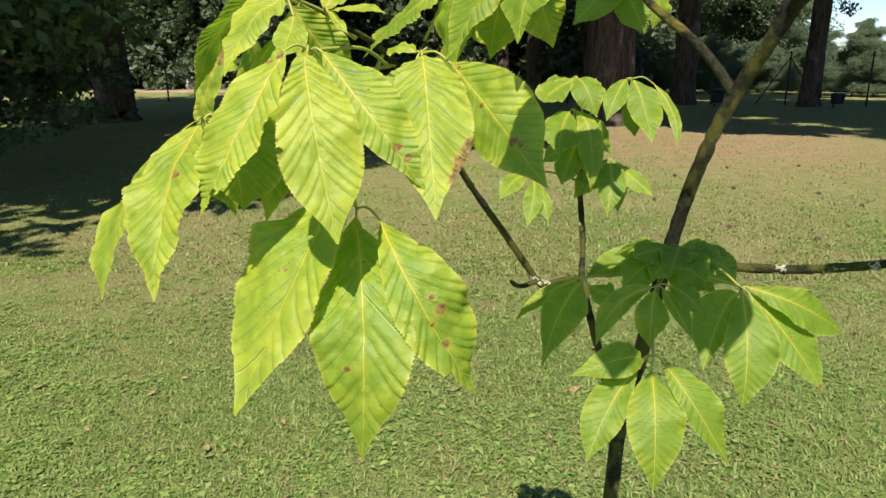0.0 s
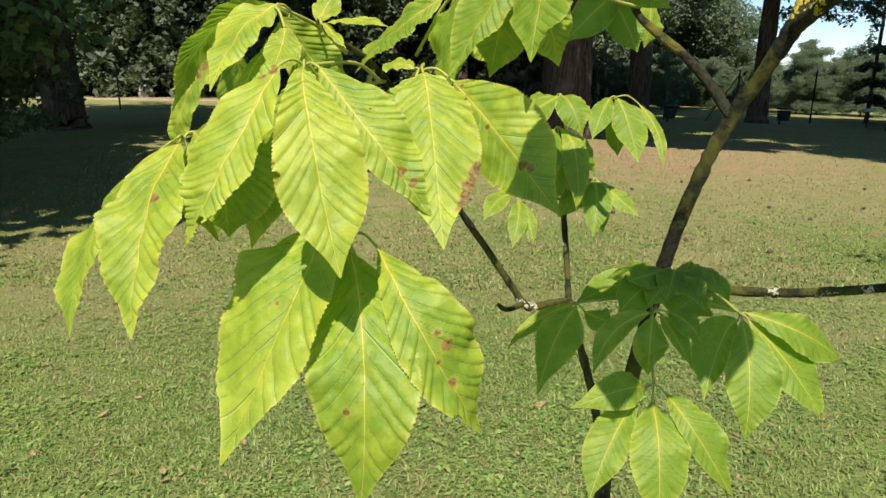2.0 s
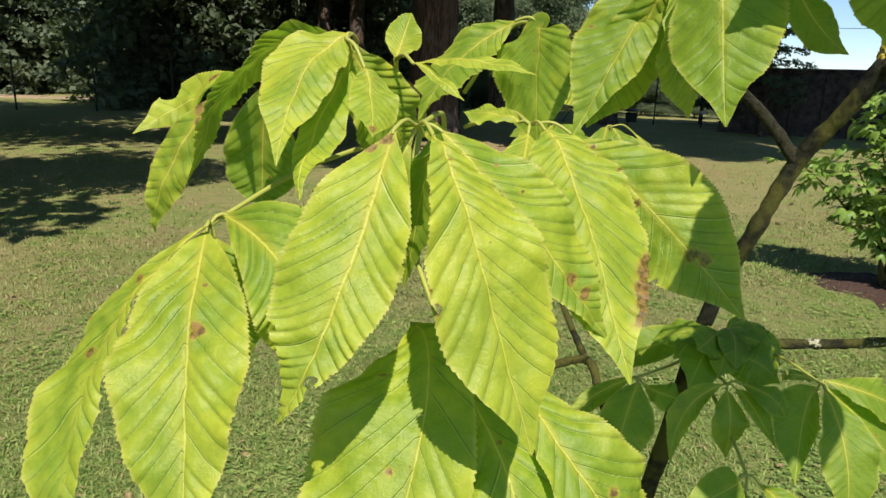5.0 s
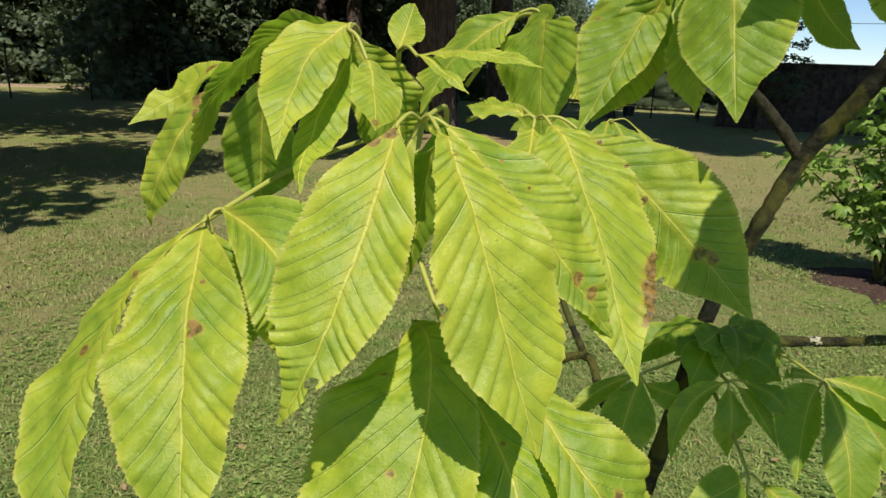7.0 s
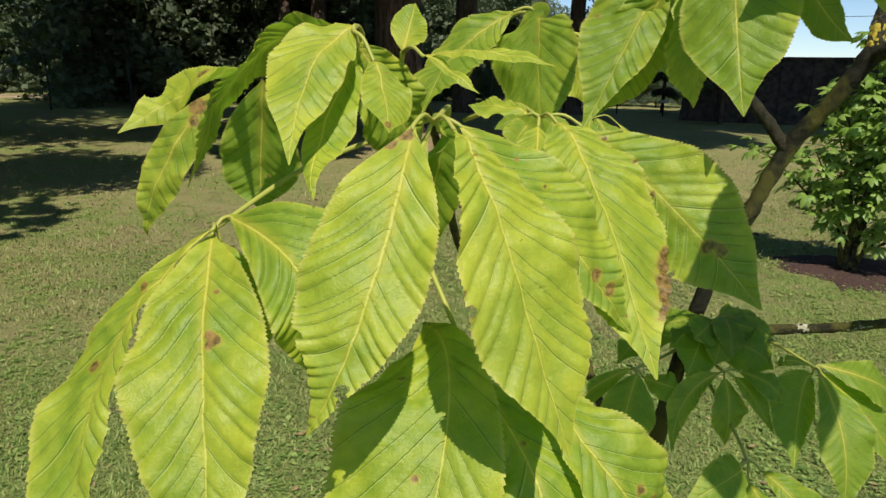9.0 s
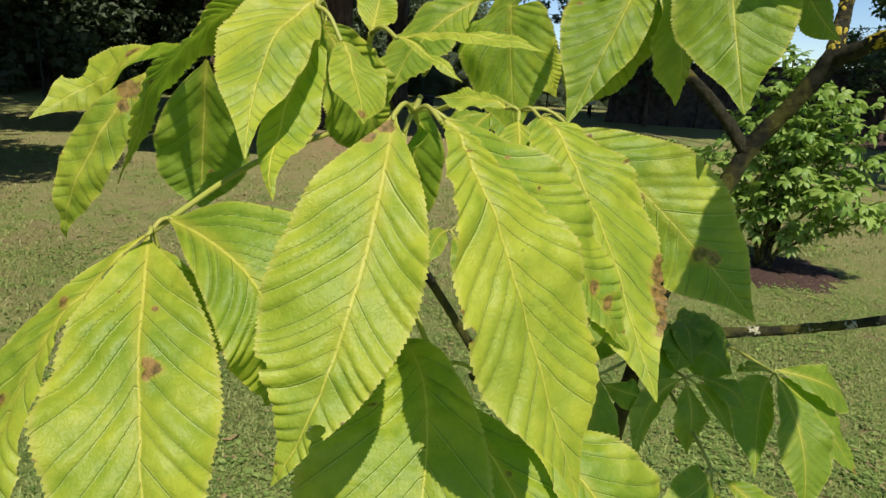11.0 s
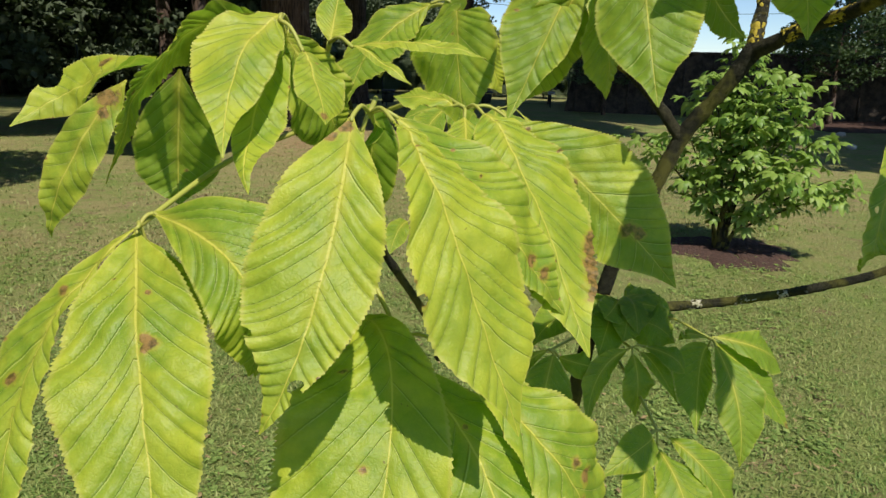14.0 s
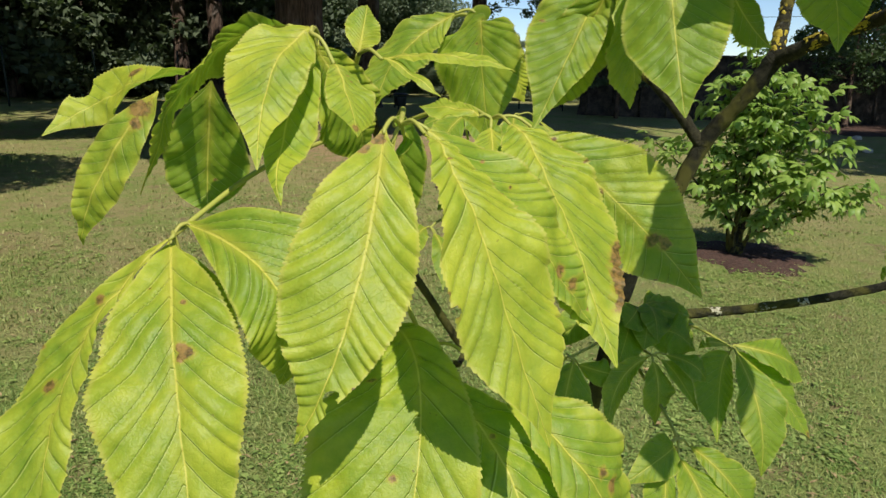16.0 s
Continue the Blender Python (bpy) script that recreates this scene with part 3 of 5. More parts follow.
leaflet(lf, (-0.092, 0.700, 1.537), (-0.097, 0.630, 1.487), (-0.092, 0.584, 1.414), 0.0334, 0.0297, face=(-0.22, -0.74, 0.63), shift=-0.04, droop=0.10, bow=0.011, pairs=14, blots=((0.17, -0.5, 0.012), (0.24, 0.25, 0.020), (0.385, 0.12, 0.034), (0.40, 0.20, 0.040), (0.41, 0.10, 0.030)), rake=1.6)
leaflet(lf, (-0.091, 0.694, 1.541), (-0.144, 0.666, 1.481), (-0.152, 0.615, 1.402), 0.0312, 0.0121, face=(-0.39, -0.29, 0.87), shift=0.13, droop=-0.05, bow=0.005, pairs=16, blots=((0.25, -0.4, 0.03), (0.5, -0.3, 0.035)), rake=1.4)
leaflet(lf, (-0.084, 0.708, 1.544), (-0.048, 0.649, 1.521), (-0.047, 0.664, 1.467), 0.0239, 0.0423, face=(0.17, -0.96, 0.24), shift=0.04, droop=0.06, bow=0.007, pairs=14, rake=1.4)
leaflet(lf, (-0.089, 0.705, 1.532), None, (-0.075, 0.720, 1.450), 0.0200, 0.0200, face=(0.000, -0.900, 0.300))
lf = leaf_stalk((0.044, 0.693, 1.464), [(0.035, 0.705, 1.489), (0.029, 0.740, 1.516), (0.034, 0.790, 1.545), (0.050, 0.830, 1.595)])
leaflet(lf, (0.024, 0.708, 1.474), (0.019, 0.631, 1.448), (-0.033, 0.571, 1.326), 0.0579, 0.0310, face=(-0.26, -0.63, 0.73), shift=0.11, droop=0.02, bow=-0.006, pairs=13, blots=((0.62, -0.2, 0.02), (0.35, -0.6, 0.02)), rake=1.5)
leaflet(lf, (0.045, 0.684, 1.450), (0.065, 0.597, 1.400), (0.063, 0.578, 1.288), 0.0428, 0.0387, face=(-0.12, -0.66, 0.75), shift=0.03, droop=-0.12, bow=-0.003, pairs=13, blots=((0.25, 0.12, 0.02), (0.7, -0.35, 0.03)), rake=1.5)
leaflet(lf, (0.068, 0.672, 1.458), (0.104, 0.605, 1.416), (0.151, 0.612, 1.329), 0.0240, 0.0418, face=(-0.08, -0.46, 0.89), shift=0.10, droop=-0.06, bow=0.001, pairs=14, blots=((0.55, 0.25, 0.035), (0.62, 0.3, 0.05), (0.66, 0.0, 0.03), (0.76, 0.05, 0.04)), bites=((0.86, -1.0, 0.022, 0.35), (0.93, 1.0, 0.016, 0.4)), rake=1.4)
leaflet(lf, (0.043, 0.695, 1.457), None, (0.035, 0.720, 1.360), 0.0200, 0.0200, face=(-0.200, -0.900, 0.200))
lf = leaf_stalk((-0.015, 0.717, 1.641), [(0.000, 0.755, 1.632), (0.020, 0.770, 1.620)])
leaflet(lf, (-0.013, 0.722, 1.644), (-0.039, 0.697, 1.620), (-0.053, 0.663, 1.577), 0.0239, 0.0183, face=(-0.24, -0.76, 0.60), shift=-0.10, droop=-0.08, bow=-0.006, pairs=15, relief=0.5)
leaflet(lf, (-0.007, 0.735, 1.640), (-0.034, 0.700, 1.589), (-0.042, 0.668, 1.559), 0.0100, 0.0150, face=(-0.41, -0.74, 0.53), shift=-0.12, droop=-0.16, pairs=14)
leaflet(lf, (-0.006, 0.706, 1.626), (-0.004, 0.688, 1.614), (-0.006, 0.660, 1.592), 0.0119, 0.0149, face=(0.22, -0.90, 0.39), shift=0.09, droop=-0.14, bow=-0.001, pairs=12, blots=((0.3, 0.4, 0.03), (0.38, 0.45, 0.025), (0.93, 0.0, 0.07)), relief=0.7)
leaflet(lf, (-0.012, 0.720, 1.635), None, (0.030, 0.760, 1.565), 0.0240, 0.0240, face=(0.100, -0.900, 0.300))
lf = leaf_stalk((-0.020, 0.745, 1.645), [(0.010, 0.790, 1.630), (0.030, 0.800, 1.610)])
leaflet(lf, (-0.022, 0.748, 1.645), (-0.071, 0.729, 1.622), (-0.105, 0.720, 1.558), 0.0200, 0.0220, face=(-0.75, 0.35, 0.55), shift=-0.02, droop=-0.15, bow=0.001, pairs=20, blots=((0.7, 0.3, 0.03),))
leaflet(lf, (-0.076, 0.733, 1.621), (-0.112, 0.873, 1.606), (-0.169, 0.887, 1.572), 0.0223, 0.0177, face=(0.13, -0.85, 0.52), shift=0.04, droop=-0.18, bow=-0.003, pairs=13, blots=((0.5, -0.6, 0.05), (0.3, 0.3, 0.03)), bites=((0.75, -0.9, 0.05, 0.35),), relief=0.5)
leaflet(lf, (-0.092, 0.792, 1.607), (-0.130, 0.802, 1.553), (-0.145, 0.825, 1.507), 0.0165, 0.0165, face=(-0.24, -0.90, 0.36), shift=-0.12, droop=-0.16, bow=-0.004, pairs=13, blots=((0.10, -0.3, 0.10), (0.16, 0.1, 0.06)), relief=0.6)
leaflet(lf, (-0.063, 0.770, 1.614), (-0.067, 0.792, 1.560), (-0.068, 0.795, 1.530), 0.0280, 0.0250, face=(-0.20, -0.95, 0.23), shift=-0.04, droop=-0.16, bow=-0.001, pairs=12, young=True, blots=((0.6, 0.2, 0.03),), relief=0.5)
lf = leaf_stalk((0.015, 0.732, 1.631), [(0.020, 0.760, 1.620), (0.030, 0.790, 1.610)])
leaflet(lf, (0.015, 0.732, 1.631), None, (0.028, 0.758, 1.660), 0.0110, 0.0110, face=(-0.200, -0.900, -0.100))
leaflet(lf, (0.022, 0.712, 1.629), None, (0.079, 0.662, 1.624), 0.0060, 0.0060, face=(0.000, -0.500, 0.800))
leaflet(lf, (0.022, 0.712, 1.629), None, (0.045, 0.680, 1.610), 0.0040, 0.0040, face=(0.000, -0.600, 0.700))
lf = leaf_stalk((0.136, 0.824, 1.663), [(0.120, 0.850, 1.660), (0.090, 0.870, 1.610)])
leaflet(lf, (0.137, 0.820, 1.657), (0.130, 0.811, 1.644), (0.122, 0.774, 1.573), 0.0390, 0.0321, face=(-0.80, -0.60, 0.09), shift=0.10, droop=-0.03, bow=0.005, pairs=12, young=True, blots=((0.5, -0.1, 0.03),), relief=0.6)
leaflet(lf, (0.120, 0.833, 1.665), (0.077, 0.831, 1.636), (0.038, 0.785, 1.592), 0.0252, 0.0251, face=(-0.66, -0.57, 0.48), shift=0.00, droop=-0.10, bow=0.001, pairs=14, young=True)
leaflet(lf, (0.140, 0.823, 1.657), None, (0.175, 0.820, 1.600), 0.0250, 0.0250, face=(0.200, -0.900, 0.300))
lf = leaf_stalk((0.178, 0.715, 1.690), [(0.220, 0.800, 1.685), (0.290, 0.900, 1.672), (0.335, 0.945, 1.668)])
leaflet(lf, (0.185, 0.743, 1.687), (0.160, 0.726, 1.651), (0.121, 0.712, 1.589), 0.0331, 0.0164, face=(-0.20, -0.59, 0.79), shift=-0.02, droop=-0.09, bow=-0.001, pairs=15, young=True, blots=((0.5, -0.8, 0.03),), relief=0.9)
leaflet(lf, (0.202, 0.703, 1.708), (0.189, 0.675, 1.656), (0.179, 0.645, 1.601), 0.0293, 0.0326, face=(-0.67, -0.69, 0.29), shift=-0.06, droop=-0.09, bow=-0.000, pairs=13, young=True, relief=0.6)
leaflet(lf, (0.181, 0.717, 1.683), None, (0.215, 0.740, 1.600), 0.0250, 0.0250, face=(0.200, -0.900, 0.200))
leaflet(lf, (0.177, 0.719, 1.683), None, (0.160, 0.780, 1.590), 0.0250, 0.0250, face=(-0.200, -0.950, 0.100))
lf = leaf_stalk((0.335, 0.990, 1.700), [(0.338, 0.960, 1.680)])
leaflet(lf, (0.316, 1.000, 1.684), None, (0.348, 0.980, 1.621), 0.0225, 0.0225, face=(-0.100, -0.900, 0.300), fine=False)
leaflet(lf, (0.369, 1.020, 1.684), None, (0.361, 1.000, 1.627), 0.0175, 0.0175, face=(0.300, -0.900, 0.300), fine=False)
leaflet(lf, (0.329, 0.988, 1.695), None, (0.260, 0.970, 1.630), 0.0225, 0.0225, face=(-0.200, -0.900, 0.300), fine=False)
leaflet(lf, (0.329, 0.984, 1.701), None, (0.245, 0.900, 1.715), 0.0300, 0.0300, face=(-0.100, -0.400, 0.900), fine=False)
leaflet(lf, (0.332, 0.983, 1.702), None, (0.300, 0.890, 1.725), 0.0300, 0.0300, face=(0.100, -0.400, 0.900), fine=False)
# four unseen leaves above the view, added to shade the leaflets below them
lf = leaf_stalk((0.315, 0.640, 1.745), [(0.365, 0.665, 1.740), (0.425, 0.675, 1.700)])
leaflet(lf, (0.307, 0.640, 1.742), None, (0.187, 0.635, 1.700), 0.0375, 0.0375, face=(-0.200, -0.500, 0.800), fine=False)
leaflet(lf, (0.311, 0.633, 1.745), None, (0.250, 0.535, 1.748), 0.0350, 0.0350, face=(-0.100, -0.400, 0.900), fine=False)
leaflet(lf, (0.310, 0.634, 1.743), None, (0.230, 0.525, 1.700), 0.0350, 0.0350, face=(-0.100, -0.500, 0.800), fine=False)
leaflet(lf, (0.309, 0.636, 1.742), None, (0.220, 0.580, 1.695), 0.0400, 0.0400, face=(-0.100, -0.500, 0.800), fine=False)
leaflet(lf, (0.316, 0.633, 1.741), None, (0.330, 0.555, 1.700), 0.0275, 0.0275, face=(0.100, -0.500, 0.800), fine=False)
leaflet(lf, (0.314, 0.633, 1.742), None, (0.298, 0.556, 1.704), 0.0300, 0.0300, face=(0.000, -0.500, 0.800), fine=False)
lf = leaf_stalk((0.400, 0.575, 1.750), [(0.405, 0.605, 1.740), (0.420, 0.645, 1.715)])
leaflet(lf, (0.402, 0.583, 1.747), None, (0.395, 0.672, 1.715), 0.0350, 0.0350, face=(0.000, 0.200, 0.950), fine=False)
leaflet(lf, (0.407, 0.581, 1.747), None, (0.452, 0.662, 1.715), 0.0320, 0.0320, face=(0.100, 0.200, 0.950), fine=False)
leaflet(lf, (0.399, 0.567, 1.747), None, (0.385, 0.458, 1.712), 0.0280, 0.0280, face=(0.000, -0.300, 0.950), fine=False)
leaflet(lf, (0.393, 0.572, 1.747), None, (0.305, 0.525, 1.710), 0.0300, 0.0300, face=(-0.200, -0.400, 0.900), fine=False)
leaflet(lf, (0.393, 0.575, 1.746), None, (0.315, 0.580, 1.700), 0.0300, 0.0300, face=(-0.200, -0.300, 0.900), fine=False)
leaflet(lf, (0.394, 0.571, 1.748), None, (0.260, 0.485, 1.705), 0.0375, 0.0375, face=(-0.200, -0.400, 0.900), fine=False)
leaflet(lf, (0.395, 0.569, 1.748), None, (0.305, 0.445, 1.700), 0.0350, 0.0350, face=(-0.100, -0.500, 0.850), fine=False)
leaflet(lf, (0.408, 0.574, 1.747), None, (0.475, 0.565, 1.725), 0.0300, 0.0300, face=(0.300, -0.200, 0.900), fine=False)
leaflet(lf, (0.397, 0.582, 1.748), None, (0.345, 0.672, 1.714), 0.0340, 0.0340, face=(0.000, 0.200, 0.950), fine=False)
leaflet(lf, (0.405, 0.583, 1.748), None, (0.425, 0.690, 1.722), 0.0330, 0.0330, face=(0.050, 0.200, 0.950), fine=False)
leaflet(lf, (0.394, 0.579, 1.747), None, (0.292, 0.622, 1.722), 0.0340, 0.0340, face=(-0.100, 0.100, 0.950), fine=False)
lf = leaf_stalk((0.285, 0.505, 1.757), [(0.345, 0.555, 1.757), (0.420, 0.645, 1.715)])
leaflet(lf, (0.283, 0.498, 1.754), None, (0.268, 0.416, 1.712), 0.0240, 0.0240, face=(0.000, -0.300, 0.950), fine=False)
leaflet(lf, (0.278, 0.501, 1.754), None, (0.165, 0.435, 1.710), 0.0375, 0.0375, face=(-0.200, -0.400, 0.900), fine=False)
leaflet(lf, (0.278, 0.505, 1.754), None, (0.150, 0.505, 1.705), 0.0375, 0.0375, face=(-0.200, -0.400, 0.900), fine=False)
leaflet(lf, (0.279, 0.509, 1.754), None, (0.180, 0.570, 1.710), 0.0350, 0.0350, face=(-0.200, -0.400, 0.900), fine=False)
lf = leaf_stalk((0.525, 0.560, 1.748), [(0.480, 0.585, 1.745), (0.425, 0.640, 1.715)])
leaflet(lf, (0.532, 0.560, 1.746), None, (0.630, 0.555, 1.712), 0.0330, 0.0330, face=(0.200, -0.200, 0.950), fine=False)
leaflet(lf, (0.530, 0.565, 1.746), None, (0.600, 0.630, 1.714), 0.0330, 0.0330, face=(0.150, 0.100, 0.950), fine=False)
leaflet(lf, (0.530, 0.555, 1.746), None, (0.600, 0.490, 1.712), 0.0330, 0.0330, face=(0.150, -0.300, 0.950), fine=False)
lf = leaf_stalk((0.252, 0.712, 1.702), [(0.330, 0.735, 1.725), (0.437, 0.700, 1.690)])
leaflet(lf, (0.250, 0.708, 1.696), (0.259, 0.692, 1.664), (0.290, 0.693, 1.643), 0.0130, 0.0110, face=(-0.45, -0.80, 0.25), pairs=12, fine=False)
lf = leaf_stalk((0.238, 0.632, 1.718), [(0.320, 0.660, 1.735), (0.415, 0.640, 1.705)])
leaflet(lf, (0.233, 0.628, 1.712), (0.227, 0.606, 1.678), (0.217, 0.588, 1.637), 0.0190, 0.0180, face=(-0.60, -0.75, 0.20), pairs=12, young=True)
lf = leaf_stalk((0.433, 0.815, 1.354), [(0.425, 0.870, 1.360), (0.405, 0.930, 1.350)])
leaflet(lf, (0.434, 0.818, 1.354), (0.395, 0.810, 1.368), (0.408, 0.835, 1.348), 0.0050, 0.0050, face=(-0.02, -0.81, 0.59), shift=-0.02, droop=-0.15, bow=0.000, pairs=12, fine=False)
leaflet(lf, (0.431, 0.808, 1.352), (0.426, 0.765, 1.307), (0.421, 0.748, 1.248), 0.0218, 0.0301, face=(-0.16, -0.74, 0.66), shift=-0.04, droop=-0.06, bow=0.000, pairs=13, fine=False)
leaflet(lf, (0.442, 0.817, 1.348), (0.474, 0.791, 1.313), (0.507, 0.766, 1.261), 0.0202, 0.0310, face=(0.06, -0.73, 0.68), shift=0.08, droop=-0.13, bow=0.002, pairs=13, fine=False, blots=((0.55, 0.1, 0.03), (0.97, 0.0, 0.06)))
leaflet(lf, (0.439, 0.818, 1.355), (0.492, 0.802, 1.340), (0.549, 0.822, 1.303), 0.0226, 0.0230, face=(0.02, -0.71, 0.71), shift=0.07, droop=-0.15, bow=-0.000, pairs=13, fine=False)
leaflet(lf, (0.431, 0.816, 1.347), (0.412, 0.805, 1.330), (0.388, 0.776, 1.276), 0.0269, 0.0151, face=(-0.08, -0.72, 0.68), shift=0.04, droop=-0.17, bow=0.000, pairs=13, fine=False)
lf = leaf_stalk((0.336, 0.776, 1.292), [(0.340, 0.800, 1.305), (0.360, 0.870, 1.320), (0.380, 0.940, 1.325)])
leaflet(lf, (0.321, 0.772, 1.281), (0.286, 0.730, 1.259), (0.260, 0.701, 1.211), 0.0227, 0.0183, face=(0.04, -0.78, 0.62), shift=0.05, droop=-0.16, bow=0.000, pairs=13, fine=False)
leaflet(lf, (0.333, 0.769, 1.277), (0.328, 0.720, 1.247), (0.326, 0.699, 1.182), 0.0278, 0.0300, face=(-0.03, -0.75, 0.66), shift=-0.02, droop=-0.13, bow=-0.000, pairs=13, fine=False)
leaflet(lf, (0.347, 0.772, 1.284), (0.365, 0.733, 1.263), (0.404, 0.721, 1.201), 0.0138, 0.0262, face=(-0.02, -0.75, 0.66), shift=0.03, droop=-0.13, bow=0.001, pairs=13, fine=False)
leaflet(lf, (0.323, 0.774, 1.287), (0.301, 0.749, 1.301), (0.246, 0.744, 1.282), 0.0175, 0.0180, face=(0.01, -0.78, 0.62), shift=0.03, droop=-0.15, bow=-0.000, pairs=13, fine=False)
lf = leaf_stalk((0.350, 0.838, 1.348), [(0.362, 0.870, 1.342), (0.385, 0.930, 1.335)])
leaflet(lf, (0.361, 0.833, 1.350), (0.373, 0.804, 1.349), (0.389, 0.802, 1.329), 0.0132, 0.0132, face=(-0.02, -0.76, 0.65), shift=0.02, droop=-0.15, bow=0.000, pairs=12, fine=False)
leaflet(lf, (0.347, 0.833, 1.345), (0.340, 0.812, 1.323), (0.342, 0.814, 1.284), 0.0174, 0.0187, face=(-0.02, -0.73, 0.68), shift=0.02, droop=-0.15, bow=0.000, pairs=13, fine=False)
leaflet(lf, (0.357, 0.835, 1.345), (0.361, 0.813, 1.337), (0.387, 0.803, 1.295), 0.0074, 0.0141, face=(-0.05, -0.77, 0.63), shift=0.02, droop=-0.13, bow=0.000, pairs=13, fine=False)
leaflet(lf, (0.348, 0.841, 1.346), (0.307, 0.832, 1.326), (0.282, 0.810, 1.287), 0.0148, 0.0132, face=(0.24, -0.85, 0.48), shift=0.00, droop=-0.15, bow=-0.002, pairs=13, fine=False)
lf = leaf_stalk((0.268, 0.864, 1.347), [(0.320, 0.890, 1.345), (0.375, 0.940, 1.330)])
leaflet(lf, (0.281, 0.866, 1.337), (0.293, 0.845, 1.337), (0.309, 0.840, 1.333), 0.0153, 0.0143, face=(-0.05, -0.78, 0.62), shift=-0.00, droop=-0.15, bow=-0.000, pairs=12, fine=False)
leaflet(lf, (0.271, 0.869, 1.346), (0.226, 0.876, 1.319), (0.195, 0.851, 1.297), 0.0086, 0.0107, face=(-0.01, -0.75, 0.67), shift=-0.12, droop=-0.16, bow=-0.000, pairs=13, fine=False)
leaflet(lf, (0.270, 0.859, 1.345), (0.243, 0.831, 1.315), (0.225, 0.814, 1.260), 0.0220, 0.0267, face=(-0.20, -0.62, 0.76), shift=-0.11, droop=-0.13, bow=0.000, pairs=13, fine=False)
lf = leaf_stalk((0.384, 0.904, 1.366), [(0.388, 0.920, 1.368), (0.392, 0.942, 1.365)])
leaflet(lf, (0.389, 0.899, 1.377), (0.379, 0.873, 1.376), (0.366, 0.850, 1.355), 0.0183, 0.0180, face=(-0.04, -0.74, 0.67), shift=0.01, droop=-0.15, bow=0.000, pairs=12, fine=False)
leaflet(lf, (0.363, 0.893, 1.359), (0.339, 0.866, 1.360), (0.313, 0.843, 1.343), 0.0207, 0.0209, face=(-0.01, -0.75, 0.66), shift=-0.01, droop=-0.15, bow=0.000, pairs=12, fine=False)
leaflet(lf, (0.376, 0.898, 1.376), (0.350, 0.872, 1.379), (0.324, 0.854, 1.377), 0.0166, 0.0166, face=(0.00, -0.76, 0.65), shift=0.00, droop=-0.15, bow=0.000, pairs=12, fine=False)
leaflet(lf, (0.382, 0.905, 1.363), (0.342, 0.950, 1.343), (0.280, 0.913, 1.329), 0.0214, 0.0170, face=(-0.05, -0.79, 0.61), shift=0.01, droop=-0.18, bow=-0.002, pairs=13, fine=False)
leaflet(lf, (0.386, 0.903, 1.365), (0.427, 0.904, 1.360), (0.462, 0.903, 1.330), 0.0270, 0.0270, face=(0.00, -0.72, 0.69), shift=0.05, droop=-0.14, bow=0.000, pairs=13, fine=False)
leaflet(lf, (0.382, 0.891, 1.346), (0.387, 0.854, 1.363), (0.419, 0.850, 1.338), 0.0270, 0.0270, face=(0.09, -0.86, 0.50), shift=0.02, droop=-0.16, bow=0.000, pairs=13, fine=False)
leaflet(lf, (0.384, 0.900, 1.368), None, (0.322, 0.888, 1.354), 0.0200, 0.0200, face=(-0.10, -0.50, 0.85), pairs=12, fine=False)
leaflet(lf, (0.392, 0.902, 1.370), None, (0.446, 0.882, 1.352), 0.0210, 0.0210, face=(0.15, -0.50, 0.85), pairs=12, fine=False)
leaflet(lf, (0.386, 0.896, 1.366), None, (0.345, 0.846, 1.352), 0.0180, 0.0180, face=(-0.10, -0.60, 0.80), pairs=12, fine=False)
leaflet(lf, (0.390, 0.895, 1.366), None, (0.412, 0.846, 1.345), 0.0190, 0.0190, face=(0.05, -0.60, 0.80), pairs=12, fine=False)
leaflet(lf, (0.384, 0.908, 1.372), None, (0.318, 0.925, 1.358), 0.0200, 0.0200, face=(-0.15, -0.30, 0.90), pairs=12, fine=False)
leaflet(lf, (0.394, 0.910, 1.373), None, (0.455, 0.925, 1.358), 0.0200, 0.0200, face=(0.15, -0.30, 0.90), pairs=12, fine=False)
lf = leaf_stalk((0.384, 1.201, 1.563), [(0.360, 1.205, 1.550), (0.315, 1.200, 1.500)])
leaflet(lf, (0.386, 1.202, 1.561), (0.397, 1.172, 1.527), (0.404, 1.127, 1.472), 0.0236, 0.0293, face=(-0.01, -0.76, 0.65), shift=-0.01, droop=-0.13, bow=-0.001, pairs=12, fine=False)
leaflet(lf, (0.375, 1.199, 1.562), (0.355, 1.165, 1.541), (0.338, 1.141, 1.503), 0.0168, 0.0165, face=(-0.04, -0.74, 0.67), shift=-0.01, droop=-0.15, bow=0.000, pairs=12, fine=False)
leaflet(lf, (0.417, 1.202, 1.555), (0.439, 1.162, 1.514), (0.444, 1.135, 1.463), 0.0093, 0.0101, face=(0.04, -0.75, 0.66), shift=-0.02, droop=-0.15, bow=0.000, pairs=12, fine=False)
leaflet(lf, (0.383, 1.203, 1.554), None, (0.403, 1.240, 1.469), 0.0200, 0.0200, face=(0.000, -0.900, 0.300), fine=False)
lf = leaf_stalk((0.298, 1.200, 1.566), [(0.306, 1.210, 1.540), (0.312, 1.200, 1.500)])
leaflet(lf, (0.296, 1.197, 1.563), (0.258, 1.162, 1.545), (0.244, 1.135, 1.530), 0.0224, 0.0217, face=(-0.01, -0.76, 0.65), shift=-0.03, droop=-0.15, bow=-0.000, pairs=12, fine=False)
